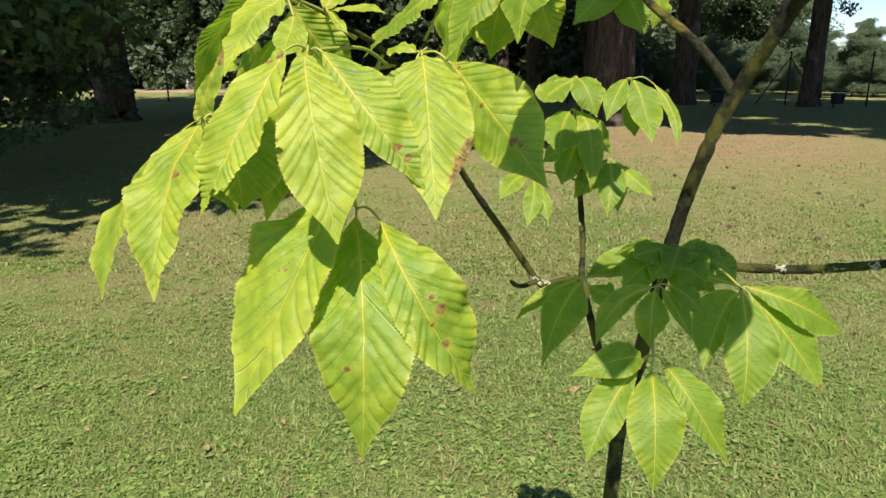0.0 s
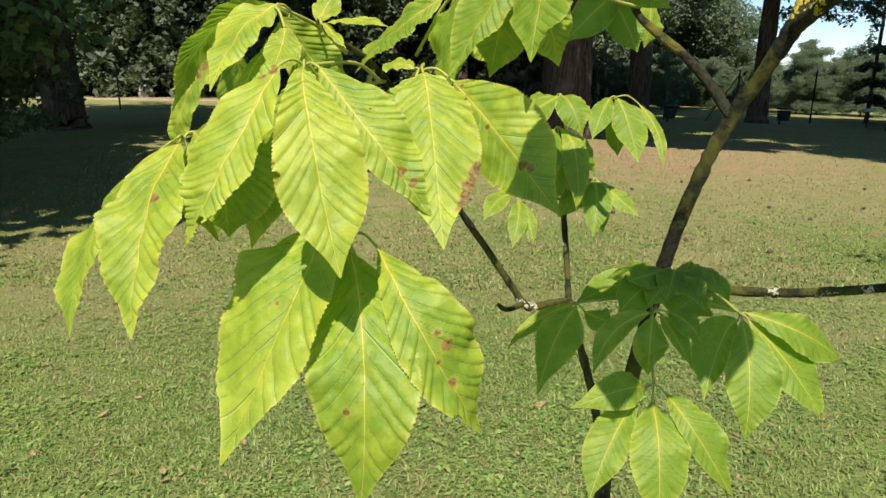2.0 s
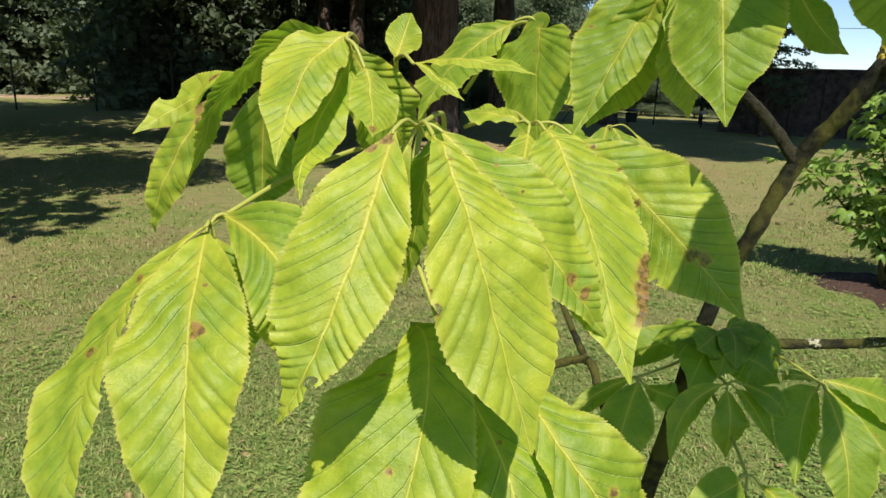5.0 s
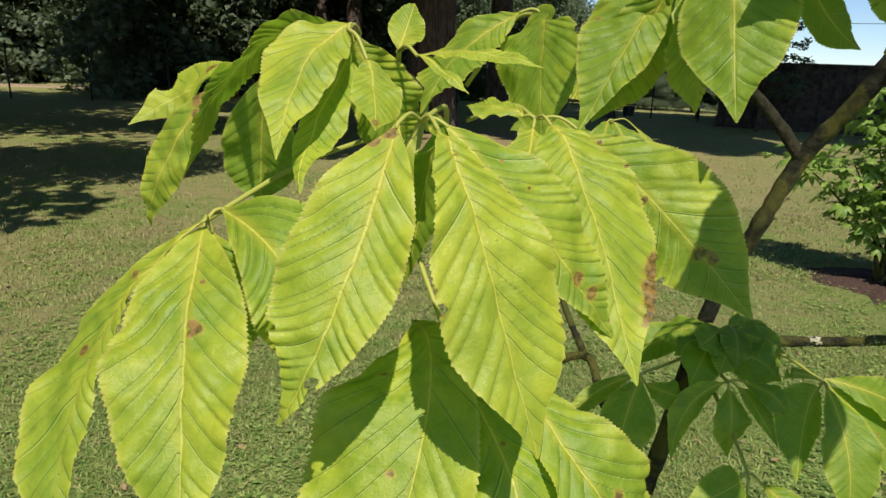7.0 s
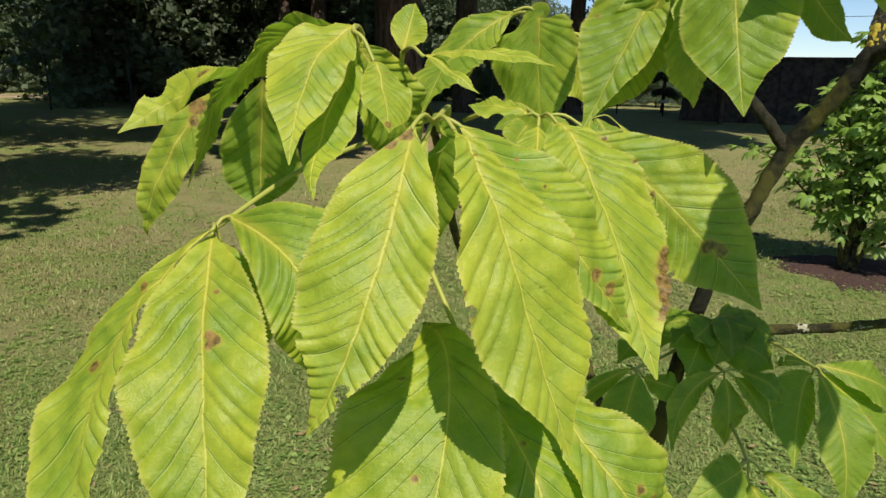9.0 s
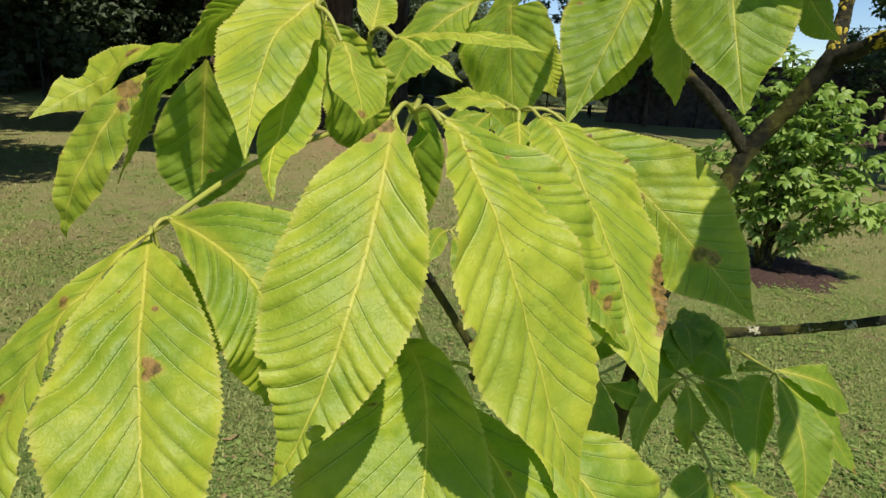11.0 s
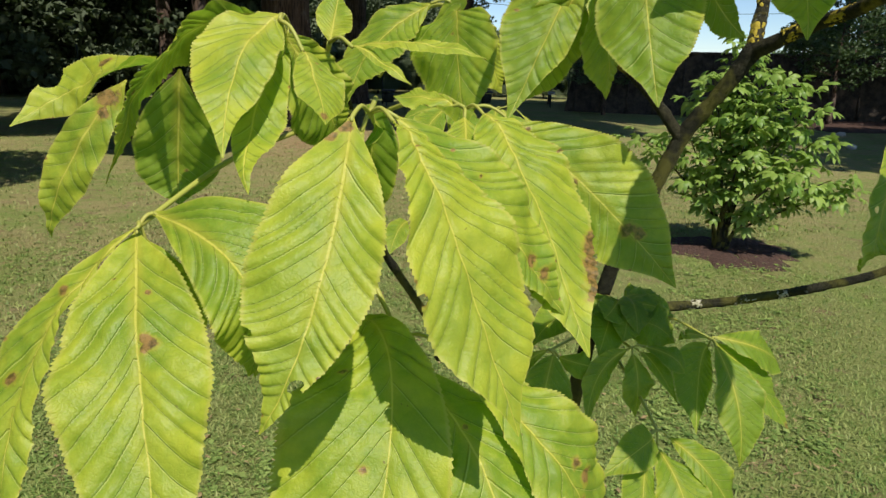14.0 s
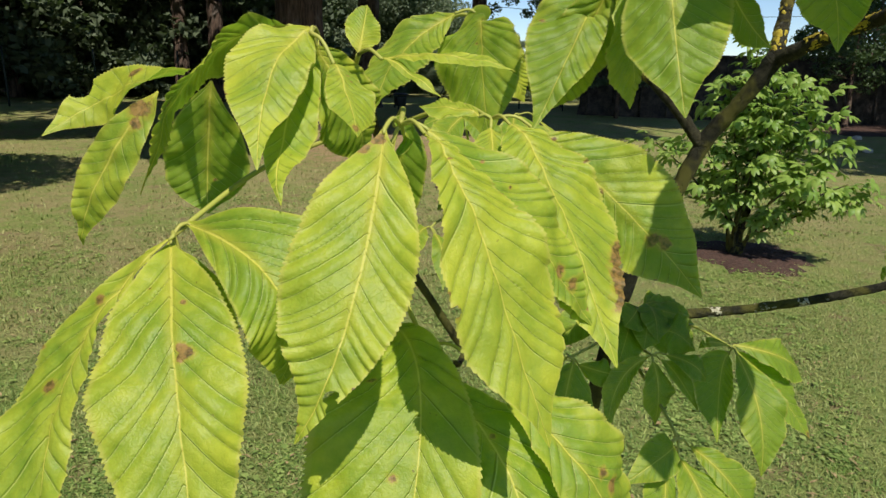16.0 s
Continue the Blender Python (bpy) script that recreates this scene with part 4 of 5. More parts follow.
leaflet(lf, (0.299, 1.196, 1.564), (0.309, 1.161, 1.549), (0.325, 1.148, 1.507), 0.0248, 0.0251, face=(-0.04, -0.76, 0.64), shift=-0.01, droop=-0.14, bow=0.000, pairs=12, fine=False)
leaflet(lf, (0.302, 1.204, 1.560), None, (0.345, 1.190, 1.540), 0.0180, 0.0180, face=(0.300, -0.500, 0.800), fine=False)
leaflet(lf, (0.292, 1.206, 1.562), None, (0.240, 1.215, 1.545), 0.0160, 0.0160, face=(-0.300, -0.500, 0.800), fine=False)
lf = leaf_stalk((0.293, 1.182, 1.518), [(0.300, 1.195, 1.500), (0.312, 1.200, 1.470)])
leaflet(lf, (0.288, 1.178, 1.514), (0.271, 1.127, 1.492), (0.264, 1.091, 1.456), 0.0285, 0.0314, face=(0.20, -0.79, 0.58), shift=-0.05, droop=-0.19, bow=0.001, pairs=12, fine=False)
leaflet(lf, (0.297, 1.178, 1.516), (0.314, 1.133, 1.482), (0.316, 1.109, 1.399), 0.0193, 0.0184, face=(0.00, -0.76, 0.65), shift=0.02, droop=-0.15, bow=0.000, pairs=12, fine=False)
leaflet(lf, (0.297, 1.180, 1.514), None, (0.352, 1.165, 1.450), 0.0200, 0.0200, face=(0.250, -0.800, 0.500), fine=False)
lf = leaf_stalk((0.351, 1.167, 1.443), [(0.335, 1.185, 1.432), (0.308, 1.190, 1.405)])
leaflet(lf, (0.349, 1.164, 1.438), (0.350, 1.135, 1.417), (0.341, 1.107, 1.365), 0.0214, 0.0220, face=(-0.09, -0.75, 0.66), shift=0.01, droop=-0.15, bow=0.001, pairs=12, fine=False)
leaflet(lf, (0.354, 1.165, 1.441), (0.384, 1.139, 1.417), (0.409, 1.118, 1.395), 0.0148, 0.0146, face=(0.01, -0.75, 0.66), shift=0.01, droop=-0.15, bow=-0.000, pairs=12, fine=False)
leaflet(lf, (0.346, 1.164, 1.440), None, (0.312, 1.150, 1.392), 0.0160, 0.0160, face=(-0.200, -0.800, 0.500), fine=False)
leaflet(lf, (0.350, 1.168, 1.436), None, (0.366, 1.150, 1.362), 0.0190, 0.0190, face=(0.150, -0.850, 0.450), fine=False)
leaflet(lf, (0.346, 1.170, 1.440), None, (0.300, 1.172, 1.380), 0.0170, 0.0170, face=(-0.250, -0.850, 0.400), fine=False)
lf = leaf_stalk((0.302, 1.176, 1.470), [(0.305, 1.185, 1.462), (0.310, 1.188, 1.440)])
leaflet(lf, (0.299, 1.170, 1.466), None, (0.276, 1.145, 1.405), 0.0200, 0.0200, face=(-0.150, -0.850, 0.450), fine=False)
leaflet(lf, (0.305, 1.171, 1.467), None, (0.331, 1.150, 1.412), 0.0190, 0.0190, face=(0.200, -0.850, 0.450), fine=False)
leaflet(lf, (0.298, 1.177, 1.468), None, (0.248, 1.172, 1.436), 0.0170, 0.0170, face=(-0.300, -0.700, 0.600), fine=False)
lf = leaf_stalk((0.231, 1.152, 1.418), [(0.260, 1.180, 1.420), (0.307, 1.190, 1.405)])
leaflet(lf, (0.224, 1.149, 1.419), (0.202, 1.126, 1.414), (0.180, 1.098, 1.390), 0.0156, 0.0152, face=(0.00, -0.76, 0.65), shift=-0.01, droop=-0.15, bow=-0.000, pairs=12, fine=False)
leaflet(lf, (0.234, 1.148, 1.411), (0.232, 1.111, 1.394), (0.221, 1.081, 1.353), 0.0146, 0.0147, face=(-0.04, -0.75, 0.66), shift=0.02, droop=-0.15, bow=0.000, pairs=12, fine=False)
leaflet(lf, (0.238, 1.148, 1.409), (0.247, 1.119, 1.387), (0.254, 1.099, 1.357), 0.0120, 0.0116, face=(-0.01, -0.76, 0.65), shift=-0.01, droop=-0.15, bow=0.000, pairs=12, fine=False)
lf = leaf_stalk((0.643, 0.814, 1.577), [(0.690, 0.790, 1.500), (0.740, 0.790, 1.455)])
leaflet(lf, (0.641, 0.808, 1.571), (0.573, 0.756, 1.478), (0.568, 0.766, 1.429), 0.0200, 0.0290, face=(0.14, -0.83, 0.54), shift=0.02, droop=-0.16, bow=0.001, pairs=12, young=True, bites=((0.42, -0.45, 0.02, 0.12),))
leaflet(lf, (0.647, 0.808, 1.567), None, (0.674, 0.798, 1.461), 0.0220, 0.0220, face=(-0.500, -0.800, 0.200), fine=False)


# ---- lawn: blades, weeds, fallen leaves and cones ----
def scatter_blades(count, region, size, wide, lean, seed, near=1.0):
    """Flat arrays of little bent blades standing on the ground; denser towards the near edge of the region."""
    rng = np.random.default_rng(seed)
    x0, x1, y0, y1 = region
    y = y0 + (y1 - y0) * rng.random(count) ** near
    spread = 0.95 * np.abs(y) + 1.2
    x = np.clip(rng.normal(size=count) * 0.62 * spread + 0.12 * y, x0, x1)
    keep = np.array([noise.noise(Vector((a * 0.7, b * 0.7, 20.0))) for a, b in zip(x, y)]) > rng.uniform(-0.9, 0.25, count)
    x, y = x[keep], y[keep]
    count = len(x)
    z = np.array([height(a, b) for a, b in zip(x, y)])
    a = rng.uniform(0, 2 * np.pi, count)
    h = size * rng.uniform(0.5, 1.25, count)
    ln = lean * rng.uniform(0.3, 1.3, count)
    d = np.stack([np.cos(a), np.sin(a), np.zeros(count)], 1)
    p = np.stack([-np.sin(a), np.cos(a), np.zeros(count)], 1) * (wide * rng.uniform(0.6, 1.4, count))[:, None]
    root = np.stack([x, y, z - 0.004], 1)
    up = np.array((0, 0, 1.0))
    m = root + d * (h * ln * 0.45)[:, None] + up * (h * 0.65)[:, None]
    t = root + d * (h * ln * 1.25)[:, None] + up * (h * (1.05 - 0.35 * ln))[:, None]
    verts = np.stack([root - p, root + p, m + p * 0.8, m - p * 0.8, t], 1).reshape(-1, 3)
    return verts, count


def grass_object(name, chunks, material, label, category):
    verts = np.concatenate([c[0] for c in chunks])
    n = len(verts) // 5
    me = bpy.data.meshes.new(name)
    me.vertices.add(len(verts))
    me.vertices.foreach_set("co", verts.ravel())
    base = np.arange(n)[:, None] * 5
    loops = np.concatenate([base + np.array([[0, 1, 2, 3]]), base + np.array([[3, 2, 4]])], 1).ravel()
    me.loops.add(len(loops))
    me.loops.foreach_set("vertex_index", loops.astype(np.int32))
    me.polygons.add(2 * n)
    starts = (np.arange(n)[:, None] * 7 + np.array([[0, 4]])).ravel()
    me.polygons.foreach_set("loop_start", starts.astype(np.int32))
    me.update(calc_edges=True)
    me.validate()
    me.materials.append(material)
    return tagged(new(name, me), label, category, kind="stuff")


grass_object("grass", [scatter_blades(170000, (-9, 11, 0.8, 7.5), 0.028, 0.0030, 1.7, 1, 1.25), scatter_blades(90000, (-5, 6, 1.2, 4.0), 0.026, 0.0026, 1.7, 4, 1.1), scatter_blades(62000, (-14, 18, 5.0, 22.0), 0.040, 0.0050, 0.9, 2, 1.5), scatter_blades(30000, (-9, 9, -6.0, 1.2), 0.034, 0.003, 0.9, 3, 0.7)], GRASS, "short mown grass, green with dry blades", "grass")


def build_weeds():
    """Clover and plantain rosettes among the grass."""
    rng = np.random.default_rng(5)
    verts, faces = [], []
    for _ in range(40000):
        y = 1.4 + 7.5 * rng.random() ** 1.6
        x = rng.uniform(-1, 1) * (0.95 * y + 0.5) + 0.12 * y
        if noise.noise(Vector((x * 1.6, y * 1.6, 9.0))) + 0.5 * noise.noise(Vector((x * 5, y * 5, 2.0))) < rng.uniform(-0.12, 0.22):
            continue
        c = np.array((x, y, height(x, y)))
        for _ in range(int(rng.integers(3, 7))):
            a = rng.uniform(0, 6.28)
            ln = rng.uniform(0.009, 0.024) * (1.8 if rng.random() < 0.18 else 1.0)
            wd = ln * rng.uniform(0.2, 0.40)
            d, p = np.array((math.cos(a), math.sin(a), 0)), np.array((-math.sin(a), math.cos(a), 0))
            lift = rng.uniform(0.0, 0.45)
            o = c + d * 0.004 + np.array((0, 0, rng.uniform(0.004, 0.018)))
            m = o + d * ln * 0.55 + np.array((0, 0, ln * lift * 0.6))
            t = o + d * ln + np.array((0, 0, ln * lift * 0.5))
            k = len(verts)
            verts += [o, m + p * wd, t, m - p * wd, m - np.array((0, 0, 0.002))]
            faces += [(k, k + 1, k + 4), (k + 1, k + 2, k + 4), (k + 2, k + 3, k + 4), (k + 3, k, k + 4)]
    tagged(new("lawn_weeds", mesh_from("lawn_weeds", verts, faces, CLOVER)), "low clover and plantain leaves in the lawn", "weeds", kind="stuff")


build_weeds()


def build_straw():
    """Short dead stalks and crumbs of dry leaf lying in the grass."""
    rng = np.random.default_rng(6)
    verts, faces = [], []
    for _ in range(9000):
        y = 1.4 + 8.5 * rng.random() ** 1.5
        x = rng.uniform(-1, 1) * (0.95 * y + 0.5) + 0.12 * y
        if noise.noise(Vector((x * 0.9, y * 0.9, 3.0))) < rng.uniform(-0.4, 0.3):
            continue
        a, ln = rng.uniform(0, 6.28), rng.uniform(0.008, 0.026)
        wd = rng.uniform(0.0015, 0.006)
        d, p = np.array((math.cos(a), math.sin(a), rng.normal() * 0.15)), np.array((-math.sin(a), math.cos(a), 0))
        c = np.array((x, y, height(x, y) + rng.uniform(0.012, 0.024)))
        k = len(verts)
        verts += [c - d * ln, c - p * wd + np.array((0, 0, 0.002)), c + d * ln, c + p * wd]
        faces += [(k, k + 1, k + 2), (k, k + 2, k + 3)]
    tagged(new("dead_grass", mesh_from("dead_grass", verts, faces, DRY)), "short dead tan stalks lying in the lawn", "straw", kind="stuff")


build_straw()


def dry_leaf_mesh(seed, size):
    rng = np.random.default_rng(seed)
    verts, faces = [], []
    for i in range(7):
        s = i / 6
        w = size * 0.22 * math.sin(math.pi * min(1, s * 0.94 + 0.04)) + 0.0006
        for v in (-1, 0, 1):
            verts.append(((s - 0.5) * size, v * w, size * (0.06 + 0.11 * abs(v) * (0.5 + s) + 0.06 * math.sin(4 * s + seed)) + 0.004 * rng.random()))
    for i in range(6):
        for j in range(2):
            a = i * 3 + j
            faces.append((a, a + 1, a + 4, a + 3))
    return mesh_from("dry_leaf", verts, faces, DRY)


def cone_mesh(seed):
    rng = np.random.default_rng(seed)
    verts, faces = [], []
    for i in range(8):
        s = i / 7
        r = 0.018 * math.sin(math.pi * (0.12 + 0.83 * s)) + 0.003
        for k in range(9):
            a = 6.283 * (k + 0.5 * (i % 2)) / 9
            rr = r * (1.0 + 0.25 * rng.random())
            verts.append(((s - 0.5) * 0.055, rr * math.cos(a), 0.018 + rr * math.sin(a)))
    for i in range(7):
        for k in range(9):
            a, b = i * 9 + k, i * 9 + (k + 1) % 9
            faces.append((a, b, b + 9, a + 9))
    faces += [tuple(range(9))[::-1], tuple(range(63, 72))]
    return mesh_from("fallen_cone", verts, faces, CONE, smooth=False)


def strew():
    rng = np.random.default_rng(11)
    leaves = [dry_leaf_mesh(k, 0.034 + 0.012 * k) for k in range(4)]
    spots = [(-0.80, 2.34), (-0.95, 2.46), (-1.45, 3.0), (0.62, 3.1), (0.9, 4.2), (-0.7, 3.9)]
    spots += [(rng.uniform(-0.9, 0.95) * (y + 0.4) + 0.1 * y, y) for y in 1.8 + 8.5 * rng.random(80) ** 1.2]
    for i, (x, y) in enumerate(spots):
        ob = new("dry_leaf", leaves[i % 4])
        ob.location, ob.rotation_euler = (x, y, height(x, y) + 0.012), (rng.normal() * 0.3, rng.normal() * 0.3, rng.uniform(0, 6.28))
        tagged(ob, "curled brown dry leaf lying on the lawn", "leaf", "fallen leaves")
    cones = [cone_mesh(k) for k in range(3)]
    spots = [(2.6, 6.67), (4.35, 8.55), (5.6, 8.6), (4.49, 7.83), (3.25, 6.24), (5.65, 7.3), (4.9, 6.1), (3.4, 8.8), (2.9, 9.7), (6.6, 10.2), (5.1, 10.8), (3.9, 10.5), (2.2, 8.0), (6.9, 8.6)]
    for i, (x, y) in enumerate(spots):
        ob = new("fallen_cone", cones[i % 3])
        ob.location, ob.rotation_euler = (x, y, height(x, y) - 0.002), (0, 0, rng.uniform(0, 6.28))
        tagged(ob, "dark brown fallen conifer cone on the lawn", "cone", "fallen cones")


strew()


# ---- trees round the lawn ----
def leaf_cloud(name, centres, radii, count, size, material, seed, flat=0.6, bend=0.25, tilt=(0.0, -0.1, 0.75)):
    """Many small folded leaves in uneven clumps."""
    rng = np.random.default_rng(seed)
    c = np.array(centres, dtype=float)
    r = np.array(radii, dtype=float)
    pick = rng.choice(len(c), count, p=r ** 2 / (r ** 2).sum())
    g = rng.normal(size=(count, 3))
    g /= np.linalg.norm(g, axis=1)[:, None]
    g *= (rng.random(count) ** 0.45)[:, None]
    g[:, 2] *= flat
    at = c[pick] + g * r[pick][:, None]
    n = rng.normal(size=(count, 3)) * 0.7 + np.array(tilt)
    n /= np.linalg.norm(n, axis=1)[:, None]
    d = np.cross(n, rng.normal(size=(count, 3)))
    d /= np.linalg.norm(d, axis=1)[:, None]
    p = np.cross(n, d)
    sz = size * rng.uniform(0.6, 1.35, count)[:, None]
    v = np.stack([at - d * sz * 0.5, at + p * sz * 0.3 + n * sz * bend * 0.5, at + d * sz * 0.5, at - p * sz * 0.3 + n * sz * bend * 0.5], 1).reshape(-1, 3)
    k = np.arange(count)[:, None] * 4
    f = np.concatenate([k + np.array([[0, 1, 2]]), k + np.array([[0, 2, 3]])], 1).reshape(-1, 3)
    return mesh_from(name, v, f.tolist(), material)


def limb_points(rng, start, way, length, r0, droop):
    pts = [(*start, r0)]
    p, w = np.array(start, dtype=float), np.array(way, dtype=float)
    for i in range(4):
        w = w + rng.normal(size=3) * 0.18 + np.array((0, 0, droop))
        w /= np.linalg.norm(w)
        p = p + w * length / 4
        pts.append((*p, r0 * (1 - 0.22 * (i + 1))))
    return pts


def broad_tree(name, at, tall, spread, trunk_r, low, leaves, leaf_size, leaf_mat, bark, label, seed, limbs=14, droop=-0.05, group="", clear=0.0, clump=1.0, tilt=(0.0, -0.1, 0.75)):
    """A tapered trunk with limbs and a crown of clumped leaves."""
    rng = np.random.default_rng(seed)
    x, y = at
    t = thing(name, (x, y, 0), label, "tree", group)
    part("trunk", tube("trunk", ((x, y, -0.2, trunk_r * 1.7), (x, y, 0.15, trunk_r * 1.35), (x + 0.05, y, 0.8, trunk_r), (x - 0.05, y, tall * 0.4, trunk_r * 0.8), (x + 0.1, y + 0.1, tall * 0.8, trunk_r * 0.3), (x, y, tall * 0.97, 0.03)), bark, 16, 8, 0.07, seed), t)
    centres, radii = [], []
    for i in range(limbs):
        h = low + (tall * 0.9 - low) * (i / limbs) ** 0.9
        a = 2.4 * i + rng.uniform(-0.4, 0.4)
        reach = spread * math.sqrt(max(0.08, 1 - ((h - low) / (tall - low)) ** 1.6)) * rng.uniform(0.75, 1.1)
        pts = limb_points(rng, (x, y, h), (math.cos(a), math.sin(a), 0.25), reach, trunk_r * 0.28 * (1 - 0.5 * h / tall), droop)
        part("limb", tube("limb", pts, bark, 6, 3, 0.08, seed + i), t)
        for q in pts[1:]:
            for _ in range(3):
                c, r = np.array(q[:3]) + rng.normal(size=3) * reach * 0.14, clump * reach * rng.uniform(0.10, 0.24)
                if c[2] - 0.6 * r > clear:
                    centres.append(c)
                    radii.append(r)
    if tall > 12.5:
        low_c = [(c, r) for c, r in zip(centres, radii) if c[2] < 5.2]
        top_c = [(c, r) for c, r in zip(centres, radii) if c[2] >= 5.2]
        part("upper_crown", leaf_cloud("upper_crown", [c for c, r in top_c], [1.3 * r for c, r in top_c], 34000, 0.42, leaf_mat, seed + 98), t)
        part("crown", leaf_cloud("crown", [c for c, r in low_c], [r for c, r in low_c], leaves * 2 // 5, leaf_size, leaf_mat, seed + 99, tilt=tilt), t)
    else:
        part("crown", leaf_cloud("crown", centres, radii, leaves, leaf_size, leaf_mat, seed + 99, tilt=tilt), t)
    return t


def conifer(name, at, tall, spread, trunk_r, low, sprays, leaf_mat, bark, label, seed, group="", size=0.35, trunk_lean=0.0):
    """A straight trunk with whorls of drooping boughs, hung with needle sprays."""
    rng = np.random.default_rng(seed)
    x, y = at
    t = thing(name, (x, y, 0), label, "tree", group)
    part("trunk", tube("trunk", ((x, y, -0.2, trunk_r * 1.5), (x, y, 0.2, trunk_r * 1.22), (x, y, 1.2, trunk_r), (x + trunk_lean * 5, y, 5, trunk_r * 0.86), (x + trunk_lean * tall * 0.6, y, tall * 0.6, trunk_r * 0.5), (x + trunk_lean * tall, y, tall, 0.03)), bark, 20, 8, 0.05, seed), t)
    centres, radii = [], []
    n = int((tall - low) / 0.55)
    for i in range(n):
        h = low + (tall - low) * i / n
        reach = spread * (1 - (h - low) / (tall - low)) ** 0.8 + 0.25
        for k in range(3):
            a = 2.1 * k + 1.3 * i + rng.uniform(-0.5, 0.5)
            rr = reach * rng.uniform(0.7, 1.15)
            for f in (0.35, 0.6, 0.85, 1.05):
                centres.append((x + rr * f * math.cos(a), y + rr * f * math.sin(a), h + 0.12 * rr - 0.34 * rr * f * f))
                radii.append(0.30 * rr * (1.1 - 0.5 * f) + 0.15)
    part("crown", leaf_cloud("crown", centres, radii, sprays, size, leaf_mat, seed + 9, 0.45), t)
    return t


broad_tree("oak_tree", (-10.2, 18.6), 18.0, 10.5, 0.50, 3.4, 190000, 0.13, OAK_LEAF, FIR_BARK, "large shady oak with a flared trunk and low leafy limbs", 3, 22, -0.03, "", 3.3)
broad_tree("oak_tree", (-10.2, 5.2), 14.0, 6.8, 0.45, 2.6, 115000, 0.145, OAK_LEAF, FIR_BARK, "spreading oak with dark green leaves hanging low over the lawn", 4, 25, -0.08, "", 0.7)
# the next two oaks stand out of view, added only for their shade
broad_tree("oak_tree", (18.3, 1.5), 15.0, 7.5, 0.5, 4.2, 32000, 0.24, OAK_LEAF, FIR_BARK, "unseen spreading oak added to shade the far side of the lawn", 5, 18)
broad_tree("oak_tree", (29.3, 7.0), 16.0, 8.0, 0.5, 4.2, 30000, 0.26, OAK_LEAF, FIR_BARK, "unseen spreading oak added to shade the far side of the lawn", 6, 18)
FIR_LABEL = "tall old fir with thick furrowed reddish bark"
conifer("fir_tree", (3.5, 18.7), 18.0, 7.4, 0.66, 7.8, 28000, FIR_LEAF, FIR_BARK, FIR_LABEL, 21, "old firs", 0.9)
conifer("fir_tree", (7.85, 27.0), 17.0, 3.4, 0.43, 8.6, 5000, FIR_LEAF, FIR_BARK, FIR_LABEL, 22, "old firs", 0.9)
conifer("fir_tree", (12.0, 25.6), 17.0, 3.4, 0.33, 9.0, 7000, FIR_LEAF, FIR_BARK, FIR_LABEL, 23, "old firs", 0.5)
conifer("fir_tree", (2.4, 31.0), 14.0, 3.5, 0.34, 6.0, 4000, FIR_LEAF, FIR_BARK, FIR_LABEL, 24, "old firs")
conifer("fir_tree", (1.0, 31.5), 14.0, 3.5, 0.30, 6.0, 4000, FIR_LEAF, FIR_BARK, FIR_LABEL, 25, "old firs")
conifer("pine_tree", (16.9, 26.8), 3.4, 0.35, 0.07, 0.9, 3000, FIR_LEAF, FIR_BARK, "small dark pine beside the fence", 27, "", 0.17)
for k, (tx, ty) in enumerate(((20.6, 15.6), (23.6, 17.2), (22.6, 13.2), (27.0, 19.0), (25.5, 14.6))):
    broad_tree("fruit_tree", (tx, ty), 4.0 + 0.4 * (k % 3), 2.0, 0.07, 1.3, 3600, 0.13, OAK_LEAF, FIR_BARK, "small round-headed tree by the shaded beds", 61 + k, 11, 0.0, "small trees by the beds")

for k, (tx, ty) in enumerate(((33.5, 25.0), (35.0, 21.2))):
    broad_tree("maple_tree", (tx, ty), 9.0, 3.6, 0.25, 1.5, 9000, 0.26, OAK_LEAF, FIR_BARK, "dark leafy tree behind the low building", 72 + k, 16, 0.0, "trees behind the building")


def layered_pine():
    """A slim pine whose level boughs carry separate flat pads of needles."""
    rng = np.random.default_rng(41)
    x, y, tall = 15.3, 20.65, 5.8
    t = thing("pine_tree", (x, y, 0), "slim dark pine with level layered boughs before the low building", "tree")
    part("trunk", tube("trunk", ((x, y, -0.1, 0.085), (x + 0.02, y, 1.5, 0.07), (x - 0.02, y, 3.6, 0.05), (x, y, tall, 0.012)), FIR_BARK, 10, 6, 0.05, 41), t)
    pads, radii = [], []
    for i in range(9):
        h = 1.25 + 0.52 * i
        for k in range(4):
            a = 1.57 * k + 0.9 * i + rng.uniform(-0.4, 0.4)
            reach = 1.75 * (1 - 0.085 * i) * rng.uniform(0.6, 1.1)
            way = np.array((math.cos(a), math.sin(a), 0.0))
            pts = [(*(np.array((x, y, h)) + way * reach * f + np.array((0, 0, 0.10 * reach * math.sin(3.0 * f)))), 0.022 * (1.1 - f)) for f in (0.0, 0.4, 0.75, 1.0)]
            part("bough", tube("bough", pts, FIR_BARK, 5, 3, 0.1, 9 * i + k), t)
            for f in (0.45, 0.65, 0.85, 1.0):
                pads.append(np.array((x, y, h + 0.06)) + way * reach * f + rng.normal(size=3) * np.array((0.07, 0.07, 0.10)))
                radii.append(rng.uniform(0.12, 0.30))
    part("crown", leaf_cloud("crown", pads, radii, 7000, 0.11, FIR_LEAF, 42, 0.6), t)


layered_pine()

